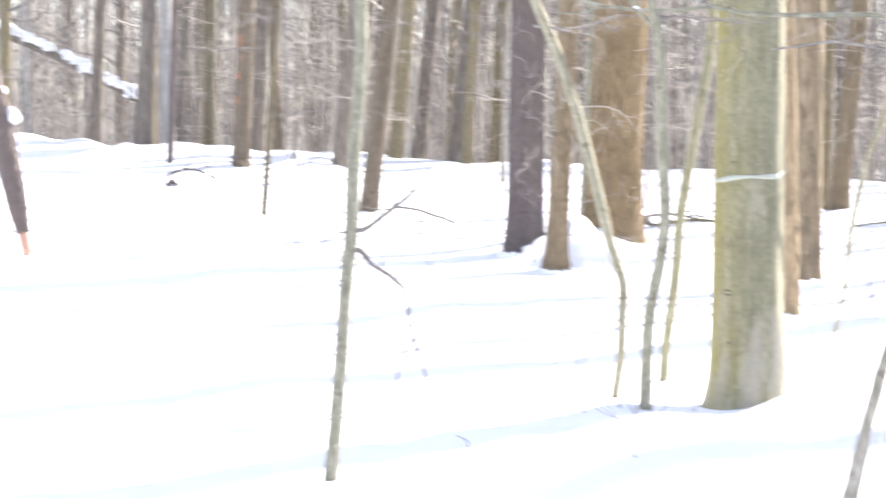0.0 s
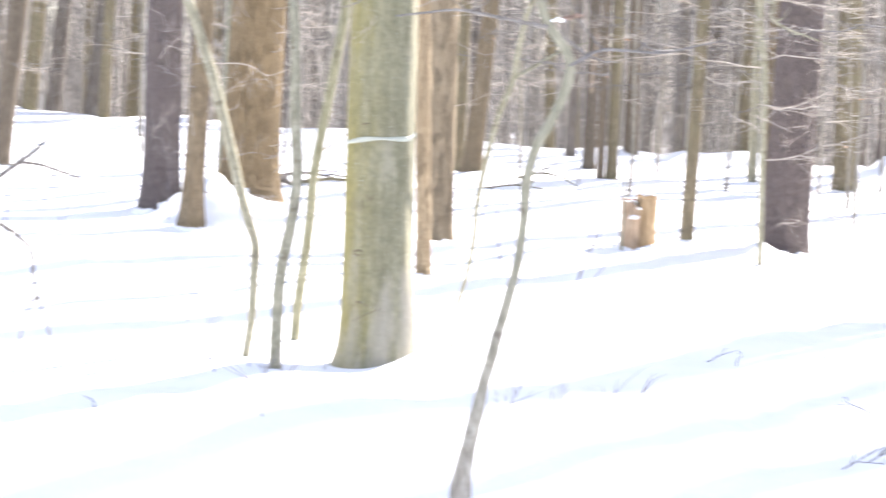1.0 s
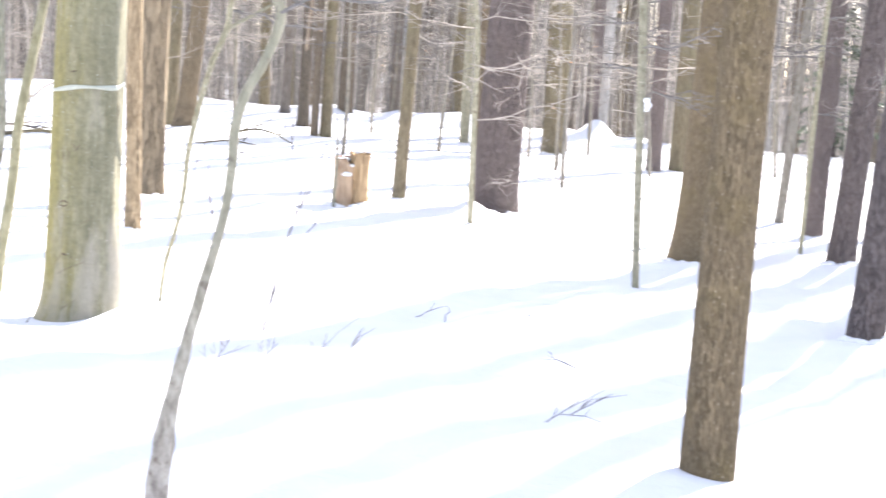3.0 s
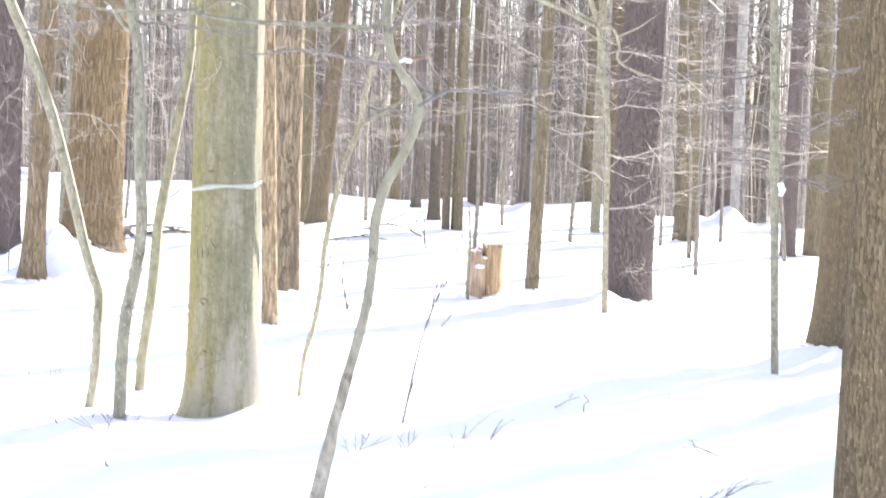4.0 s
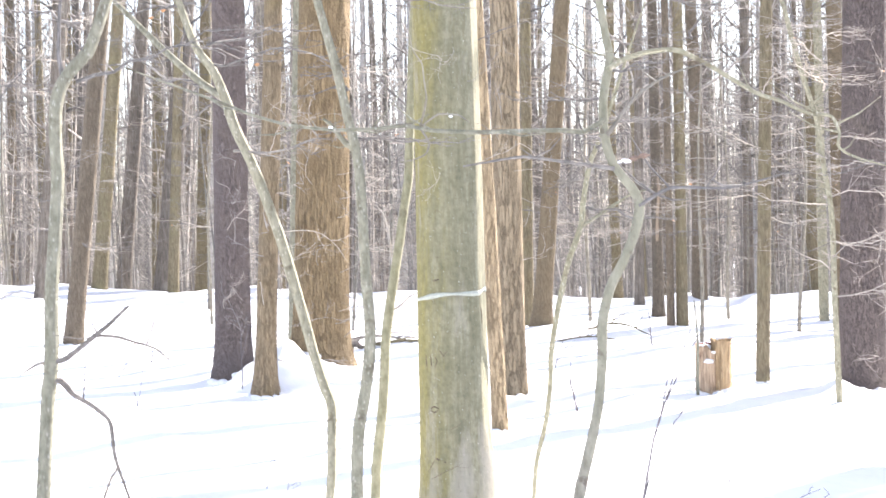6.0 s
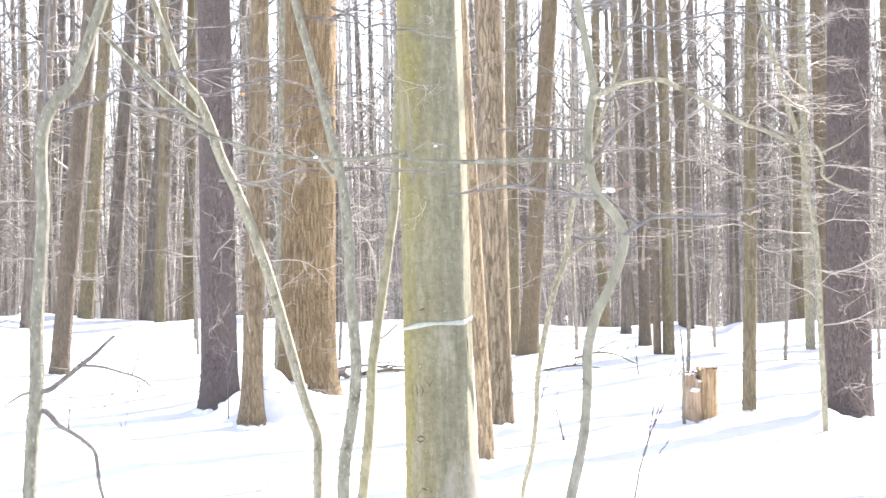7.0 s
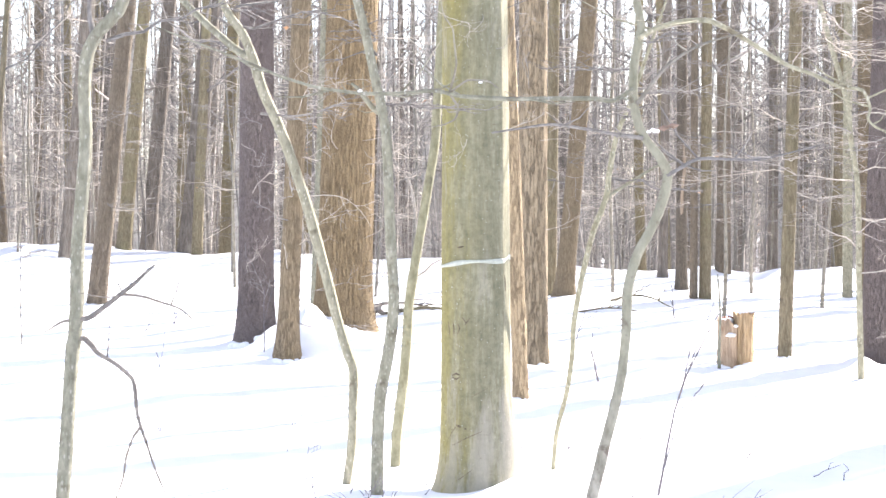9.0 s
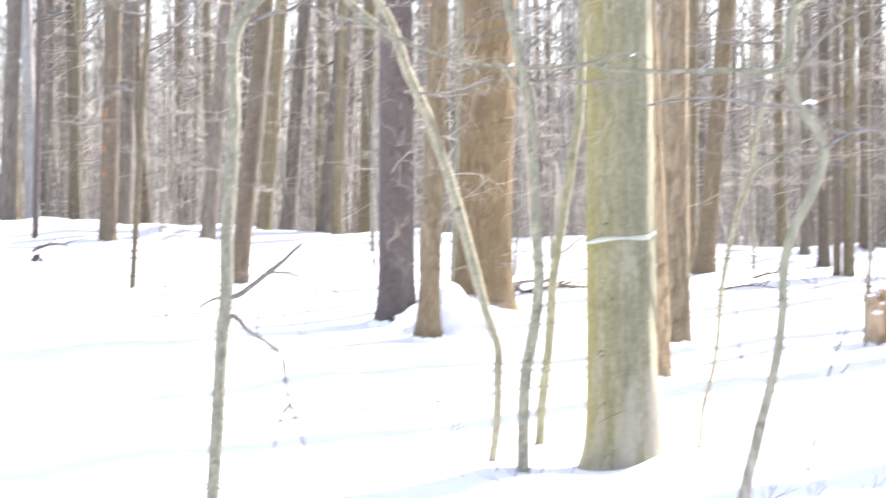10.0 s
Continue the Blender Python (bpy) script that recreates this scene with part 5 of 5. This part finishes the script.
# ---- undergrowth beyond the crest ----
def undergrowth():
    """Thin leafless stems past the crest, with level and rising twigs."""
    rng = np.random.default_rng(21)
    sp = Soup()
    k = 1450
    a, d = np.radians(rng.uniform(-30, 34, k)), rng.uniform(45, 90, k)
    x, y = d * np.sin(a), d * np.cos(a)
    z, h, r = ground(x, y), rng.uniform(1.2, 8.0, k), rng.uniform(0.010, 0.03, k)
    foot = np.stack([x, y, z - 0.2], -1)
    lean = np.stack([rng.normal(0, 0.06, k), rng.normal(0, 0.06, k), np.ones(k)], -1) * h[:, None]
    knee = foot + lean * 0.45 + rng.normal(0, 0.1, (k, 3))
    top = foot + lean
    sp.sticks(foot, knee, r, r * 0.75)
    sp.sticks(knee, top, r * 0.75, r * 0.2)
    for j in range(11):
        u = rng.uniform(0.12, 1.0, k)[:, None]
        q = np.where(u < 0.45, foot + (knee - foot) * (u / 0.45), knee + (top - knee) * ((u - 0.45) / 0.55))
        b, ll = rng.uniform(0, 6.28, k), rng.uniform(0.4, 1.5, k)
        e = q + np.stack([np.cos(b), np.sin(b), rng.uniform(-0.15, 0.8, k)], -1) * ll[:, None]
        sp.sticks(q, e, r * 0.45, 0.004)
        for w in (0.4, 0.75):
            g = q + (e - q) * w
            sp.sticks(g, g + rng.normal(0, 0.25, (k, 3)) + np.array((0, 0, 0.1)), r * 0.28, 0.003)
    # farther thickets, which close the wood low down
    k = 3200
    a, d = np.radians(rng.uniform(-31, 36, k)), np.sqrt(rng.uniform(58.0 ** 2, 150.0 ** 2, k))
    x, y = d * np.sin(a), d * np.cos(a)
    h, r = rng.uniform(2.0, 8.5, k), rng.uniform(0.014, 0.038, k)
    foot = np.stack([x, y, ground(x, y) - 0.2], -1)
    top = foot + np.stack([rng.normal(0, 0.07, k), rng.normal(0, 0.07, k), np.ones(k)], -1) * h[:, None]
    sp.sticks(foot, top, r, r * 0.3)
    for j in range(9):
        q = foot + (top - foot) * rng.uniform(0.1, 0.95, k)[:, None]
        b, ll = rng.uniform(0, 6.28, k), rng.uniform(0.5, 2.0, k)
        e = q + np.stack([np.cos(b), np.sin(b), rng.uniform(0.0, 1.1, k)], -1) * ll[:, None]
        sp.sticks(q, e, r * 0.5, 0.006)
        g = q + (e - q) * 0.5
        sp.sticks(g, g + rng.normal(0, 0.4, (k, 3)) + np.array((0, 0, 0.15)), r * 0.35, 0.005)
    # slender pole trees among them
    k = 1100
    a, d = np.radians(rng.uniform(-31, 36, k)), np.sqrt(rng.uniform(52.0 ** 2, 140.0 ** 2, k))
    x, y = d * np.sin(a), d * np.cos(a)
    h, r = rng.uniform(9.0, 18.0, k), rng.uniform(0.03, 0.075, k)
    foot = np.stack([x, y, ground(x, y) - 0.2], -1)
    top = foot + np.stack([rng.normal(0, 0.03, k), rng.normal(0, 0.03, k), np.ones(k)], -1) * h[:, None]
    sp.sticks(foot, top, r, r * 0.35)
    for j in range(11):
        q = foot + (top - foot) * rng.uniform(0.2, 0.98, k)[:, None]
        b, ll = rng.uniform(0, 6.28, k), rng.uniform(0.6, 2.6, k)
        e = q + np.stack([np.cos(b), np.sin(b), rng.uniform(0.2, 1.5, k)], -1) * ll[:, None]
        sp.sticks(q, e, r * 0.35, 0.006)
        g = q + (e - q) * 0.45
        sp.sticks(g, g + rng.normal(0, 0.5, (k, 3)) + np.array((0, 0, 0.3)), r * 0.22, 0.005)
    tagged(new("undergrowth", sp.mesh("undergrowth", BRUSH)), "leafless undergrowth of thin brown stems and twigs", "undergrowth", kind="stuff")


undergrowth()


# ---- dead wood ----
def snag():
    """A broken dark trunk that leans out of the snow, snow lodged on its bends."""
    base = holder("broken_snag", -8.48, 22.08, "leaning broken dark snag with a raw pinkish foot and lodged snow", "dead tree")
    side = across(-8.48, 22.08)
    raw = plain("raw splintered wood", (0.46, 0.27, 0.2), 0.85, 0.3, 25)
    up = np.array((0, 0, 1.0))
    sp = Soup()
    h = np.array((0.28, 0.57, 0.9, 1.27, 1.65, 2.2, 2.8, 3.4))
    sp.tube(side * (-0.2 * h)[:, None] + up * h[:, None], (0.085, 0.12, 0.138, 0.146, 0.15, 0.145, 0.13, 0.06), 18, scales(0.11, 0.05, 0.06, 21))
    part("trunk", sp, DARK, base)
    sp = Soup()
    h = np.array((-0.3, 0.0, 0.15, 0.32))
    sp.tube(side * (-0.2 * h)[:, None] + up * h[:, None], (0.05, 0.055, 0.065, 0.07), 12, scales(0.06, 0.02, 0.1, 22))
    part("splintered_foot", sp, raw, base, "raw pinkish splintered wood")
    for k, (hh, s, r) in enumerate(((1.72, -0.20, 0.13), (2.05, -0.36, 0.12))):
        part("snow_cap", lump(side * s + up * hh, r, r * 0.8, r * 0.9, 31 + k), SNOW, piece(base, "trunk"), "lodged clump of snow")


snag()


def hung_trunk():
    """A fallen trunk caught in the trees, snow along its upper side."""
    a, b = np.array((-22.3, 44.2, 6.48)), np.array((-14.87, 46.9, 2.57))
    base = new("fallen_log")
    base.location = tuple(b)
    tagged(base, "fallen log caught slantwise in the trees, laden with snow", "fallen log")
    u = np.linspace(0, 1, 26)[:, None]
    p = (a - b) * u
    p[:, 2] += 0.08 * np.sin(u[:, 0] * 7)
    sp = Soup()
    sp.tube(p, np.linspace(0.09, 0.18, 26), 12, scales(0.13, 0.06, 0.05, 25))
    part("trunk", sp, FAR, base)
    rng = random.Random(8)
    for i in range(34):
        if i in (9, 17, 18, 27):
            continue
        c = (a - b) * (i + 0.4) / 34
        c[2] += 0.08 * math.sin((i + 0.4) / 34 * 7) + 0.10
        r = rng.uniform(0.12, 0.19)
        part("snow_cap", lump(c, 0.25, 0.15, r, 50 + i), SNOW, piece(base, "trunk"), "lodged ridge of snow")


hung_trunk()
tree("ash_tree", -22.5, 44.4, 0.3, 1.0, FAR, "brown tree that holds up a snowy fallen log", 19, 0.1, None, 14, 0.3, seed=91)


def fallen_branch(x, y, dx, dy, length, r, label, mat, seed, lift=0.06, forks=3):
    rng = random.Random(seed)
    base = holder("fallen_branch", x, y, label, "branch", "fallen branches")
    n = 9
    p = []
    for i in range(n):
        u = i / (n - 1)
        px, py = dx * length * u + rng.gauss(0, 0.02), dy * length * u + rng.gauss(0, 0.02)
        p.append((px, py, float(ground(x + px, y + py)) - base.location.z + lift * (0.3 + math.sin(u * math.pi)) - 0.02))
    p = np.array(p)
    sp = Soup()
    sp.tube(p, r * np.linspace(1, 0.45, n), 8, scales(r, 0.03, 0.06, seed))
    part("limb", sp, mat, base)
    for k in range(forks):
        sp = Soup()
        i = rng.randrange(2, n)
        d = np.array((dx + rng.gauss(0, 0.5), dy + rng.gauss(0, 0.5), rng.uniform(0.1, 0.7)))
        ll = length * rng.uniform(0.2, 0.45)
        q = p[i - 1] + np.outer(np.linspace(0, 1, 4), d * ll) + np.array([[0, 0, 0], [0.01, 0, 0.02], [0, 0.02, -0.02], [0, 0, 0.03]])
        sp.tube(q, r * np.array((0.5, 0.4, 0.28, 0.12)), 6)
        part("twig", sp, mat, piece(base, "limb"))
    return base


fallen_branch(-1.25, 31.2, 1, -0.12, 1.1, 0.032, "dark fallen branch half sunk in snow", DEAD, 41, 0.09)
fallen_branch(-0.95, 30.4, 1, 0.02, 1.4, 0.034, "reddish-brown fallen branch lying on snow", OLIVE, 42, 0.10)
fallen_branch(-1.2, 30.2, 0.35, 0.3, 0.6, 0.08, "stubby dark fallen bough in snow", DEAD, 43, 0.10, 1)
fallen_branch(2.3, 32.0, 0.8, 0.4, 1.4, 0.018, "thin fallen branch on snow near the crest", OLIVE, 44, 0.06, 5)
fallen_branch(3.0, 33.2, 0.9, -0.2, 1.2, 0.022, "thin fallen branch with upturned twigs on snow", OLIVE, 45, 0.18, 5)
fallen_branch(-10.9, 36.0, 0.9, 0.25, 1.1, 0.03, "dark fallen branch with an upturned fork on snow", DARK, 46, 0.2, 4)
fallen_branch(-10.5, 34.9, 0.4, 0.1, 0.3, 0.06, "short dark stub of wood in snow", DARK, 47, 0.1, 1)


def sprout(x, y, side_to, height, r, forks, seed, label="thin bare twig poking out of the snow", mat=None):
    """A bare twig in the snow."""
    rng = random.Random(seed)
    base = holder("snow_twig", x, y, label, "twig", "twigs in the snow", -float(ripples(x, y)))
    side = across(x, y)
    fwd = np.array((-side[1], side[0], 0))
    n = 6
    u = np.linspace(-0.08, 1, n)
    p = side * (side_to * u * (0.7 + 0.3 * u))[:, None] + np.array((0, 0, 1.0)) * (height * u)[:, None] + fwd * (0.03 * np.sin(u * 4 + seed))[:, None]
    p[1:] += np.array([[rng.gauss(0, 0.008), rng.gauss(0, 0.008), 0] for _ in range(n - 1)])
    sp = Soup()
    sp.tube(p, r * np.linspace(1, 0.4, n), 6)
    part("stalk", sp, mat or TWIG, base)
    size = math.hypot(side_to, height)
    for k in range(forks):
        i = rng.randrange(1, n - 1)
        d = (p[-1] - p[0]) / size + side * rng.uniform(-0.8, 0.8) + fwd * rng.uniform(-0.5, 0.5)
        ll = size * rng.uniform(0.35, 0.85)
        sp = Soup()
        sp.tube(np.array([p[i], p[i] + d * ll * 0.5 + np.array((0, 0, 0.02)), p[i] + d * ll]), (r * 0.6, r * 0.45, r * 0.2), 5)
        part("twig", sp, mat or TWIG, piece(base, "stalk"))


for k, (x, y, s, h, r, forks) in enumerate([(1.34, 11.5, 0.21, 0.93, 0.0085, 3), (1.68, 19.97, -0.09, 0.37, 0.014, 1), (2.37, 17.7, 0.16, 0.2, 0.008, 1), (2.48, 12.3, 0.17, 0.07, 0.004, 1), (2.64, 12.15, 0.02, 0.1, 0.004, 0),
                                            (0.93, 13.8, 0.06, 0.15, 0.004, 5), (-0.11, 11.5, 0.01, 0.17, 0.004, 1), (1.5, 14.3, 0.33, 0.16, 0.005, 1), (2.6, 8.85, 0.2, 0.13, 0.005, 4),
                                            (3.07, 10.36, -0.17, 0.06, 0.005, 3), (1.79, 10.79, 0.07, 0.14, 0.004, 2), (3.33, 12.5, -0.01, 0.06, 0.004, 0), (1.48, 10.1, 0.05, 0.09, 0.005, 2), (-0.37, 9.0, -0.01, 0.06, 0.005, 1),
                                            (-0.35, 9.6, 0.05, 0.08, 0.004, 4), (-2.3, 14.95, 0.01, 0.16, 0.004, 2), (-4.5, 13.97, 0.01, 0.04, 0.006, 0), (-1.3, 9.83, -0.06, 0.07, 0.006, 0), (4.34, 11.05, 0.0, 0.05, 0.005, 1),
                                            (-0.75, 11.0, -0.05, 0.12, 0.004, 3), (-0.55, 11.1, 0.05, 0.1, 0.004, 3), (0.6, 13.9, -0.1, 0.12, 0.004, 4), (2.1, 12.9, 0.05, 0.08, 0.004, 3), (-1.2, 14.2, 0.03, 0.2, 0.004, 3),
                                            (-3.3, 21.5, 0.05, 0.25, 0.005, 3), (-4.2, 25.6, 0.2, 0.3, 0.006, 4), (-4.0, 27.5, 0.05, 0.22, 0.01, 1), (6.4, 20.1, -0.1, 0.2, 0.006, 2), (8.0, 24.2, 0.15, 0.18, 0.006, 3), (-0.33, 9.56, -0.29, 0.19, 0.004, 2), (1.15, 8.86, 0.21, 0.26, 0.003, 3), (2.53, 9.11, 0.02, 0.09, 0.003, 2), (-0.31, 10.79, 0.06, 0.09, 0.003, 4), (-0.47, 11.0, -0.06, 0.1, 0.003, 3), (-2.22, 22.9, 0.0, 0.62, 0.009, 2), (1.9, 26.5, 0.12, 0.3, 0.008, 3), (2.35, 28.0, 0.2, -0.02, 0.008, 4), (3.75, 30.0, -0.05, 0.55, 0.012, 1), (2.75, 29.5, 0.25, 0.12, 0.009, 3)]):
    sprout(x, y, s, h, r * (0.8 if y < 10.5 else 1.05), forks, 900 + k, mat=STALK)
sprout(3.1, 20.75, 0.0, 1.05, 0.02, 0, 960, "thin broken brown stem standing against a stump", SAPLING)
sprout(8.37, 30.7, 0.02, 0.4, 0.025, 0, 961, "short dark stub in the snow", DARK)


def snow_bush(x, y, lean, height, seed, arms=7, r=0.0032):
    """A small bare bush whose upper twigs stick out of the snow in a flat fan."""
    rng = random.Random(seed)
    base = holder("snow_bush", x, y, "small leafless bush half buried in snow", "bush", "bushes in the snow", -float(ripples(x, y)))
    side = across(x, y)
    fwd = np.array((-side[1], side[0], 0))
    up = np.array((0, 0, 1.0))

    def grow(sp, p, d, ll, rad, depth):
        pts = [p]
        for k in range(4):
            d = d + side * rng.gauss(0, 0.14) + fwd * rng.gauss(0, 0.12) + up * rng.gauss(0.02, 0.12)
            d = d / np.linalg.norm(d)
            pts.append(pts[-1] + d * ll / 4)
            if depth and rng.random() < 0.75:
                grow(sp, pts[-1], d + side * rng.choice((-0.9, 0.9)) * rng.uniform(0.5, 1.0) + fwd * rng.gauss(0, 0.3), ll * rng.uniform(0.25, 0.45), rad * 0.65, depth - 1)
        sp.tube(np.array(pts), rad * np.linspace(1, 0.4, 5), 5)
    stem_soup = Soup()
    size = math.hypot(lean, height)
    u = np.linspace(-0.15, 1, 6)
    p = side * (lean * u)[:, None] + up * (height * u * (1.1 - 0.1 * u))[:, None] + fwd * (0.02 * np.sin(5 * u + seed))[:, None]
    stem_soup.tube(p, r * np.linspace(1.2, 0.5, 6), 6)
    trunk = part("stalk", stem_soup, STALK, base)
    for k in range(arms):
        w = 0.15 + 0.8 * k / arms
        q = np.array([np.interp(w, u, p[:, c]) for c in range(3)])
        sp = Soup()
        way = side * (lean / size + rng.choice((-1, 1)) * rng.uniform(0.3, 1.0)) + up * (height / size * 0.6) + fwd * rng.gauss(0, 0.3)
        grow(sp, q, way / np.linalg.norm(way), size * rng.uniform(0.4, 0.75), r * 0.7, 1)
        part("twig", sp, STALK, trunk)


for x, y, lean, height, seed, arms in ((0.815, 9.22, 0.15, 0.27, 1, 8), (-0.44, 10.6, 0.03, 0.14, 2, 5), (-0.36, 10.95, 0.06, 0.13, 3, 5), (2.4, 8.56, 0.19, 0.12, 4, 4), (0.96, 13.6, 0.03, 0.18, 5, 5), (1.12, 9.7, 0.1, 0.14, 6, 4), (-1.0, 13.6, 0.02, 0.15, 7, 3)):
    snow_bush(x, y, lean, height, seed, arms)


# ---- evergreen at the edge of the wood ----
def evergreen(x, y, height, seed):
    rng = random.Random(seed)
    base = holder("young_hemlock", x, y, "young grey-green hemlock with drooping boughs", "evergreen tree", "evergreens")
    sp = Soup()
    sp.tube(np.array([(0, 0, -0.3), (0.02, 0, height * 0.5), (0, 0.02, height)]), (0.07, 0.05, 0.01), 8)
    part("trunk", sp, DARK, base)
    needles = Soup()
    for i in range(34):
        u = (i + 0.5) / 34
        z = height * (0.05 + 0.93 * u)
        az = 2.4 * i + rng.uniform(-0.3, 0.3)
        ll = height * 0.36 * (1 - u) ** 0.8 * rng.uniform(0.7, 1.15) + 0.12
        d = np.array((math.cos(az), math.sin(az), 0))
        p = np.array([np.array((0, 0, z)) + d * ll * s + np.array((0, 0, 1)) * ll * (0.25 * s - 0.5 * s * s) for s in np.linspace(0, 1, 5)])
        sp = Soup()
        sp.tube(p, (0.014, 0.011, 0.008, 0.005, 0.002), 4)
        part("bough", sp, SLIM, base)
        for k in range(26):
            s = rng.uniform(0.1, 1)
            j = min(3, int(s * 4))
            q = p[j] + (p[j + 1] - p[j]) * (s * 4 - j) + np.array((0, 0, rng.uniform(-0.06, 0.03)))
            b = az + rng.choice((-1, 1)) * rng.uniform(0.3, 1.3)
            w = rng.uniform(0.14, 0.38) * (1.2 - s * 0.5)
            e = np.array((math.cos(b), math.sin(b), rng.uniform(-0.8, 0.15)))
            n = np.array((-math.sin(b), math.cos(b), rng.uniform(-0.9, 0.9))) * 0.05
            needles.add([q - n * 0.4, q + e * w * 0.5 - n, q + e * w, q + e * w * 0.5 + n], [(0, 1, 2, 3)])
    part("foliage", needles, NEEDLES, base, "sparse grey-green needles", False)


for k, (x, y, h) in enumerate([(21.0, 41.5, 4.6), (23.4, 44.5, 5.5), (19.8, 45.5, 4.2), (25.5, 43.0, 6.0), (22.6, 48.0, 6.5), (24.0, 40.2, 4.0)]):
    evergreen(x, y, h, 60 + k)


# ---- snow heaped unevenly against the feet of the trees ----
def heaped_snow():
    rng = random.Random(77)
    floor = bpy.data.objects["ground"]
    for x, y, r in ((-1.42, 26.1, 0.47), (-2.52, 24.85, 0.27), (5.25, 22.0, 0.29), (-1.9, 22.45, 0.16), (1.11, 21.75, 0.18), (0.75, 18.15, 0.08), (6.12, 17.0, 0.28),
                          (5.5, 11.75, 0.125), (7.52, 16.8, 0.14), (8.7, 20.3, 0.12), (4.32, 23.4, 0.09), (3.33, 21.05, 0.24), (-5.82, 31.0, 0.18), (9.7, 35.9, 0.26), (2.42, 34.6, 0.2), (-10.31, 39.7, 0.2)):
        for k in range(7):
            a = math.atan2(-y, -x) + (k - 3 + rng.uniform(-0.4, 0.4)) * 0.42
            d = r * rng.uniform(0.95, 1.25)
            px, py = x + math.cos(a) * d, y + math.sin(a) * d
            w = rng.uniform(0.16, 0.36) * min(r, 0.17) + 0.012
            part("snow_clump", lump((px, py, float(ground(px, py)) - w * 0.1), w * 1.2, w, w * rng.uniform(0.5, 1.0), rng.randrange(900)), SNOW, floor)


heaped_snow()
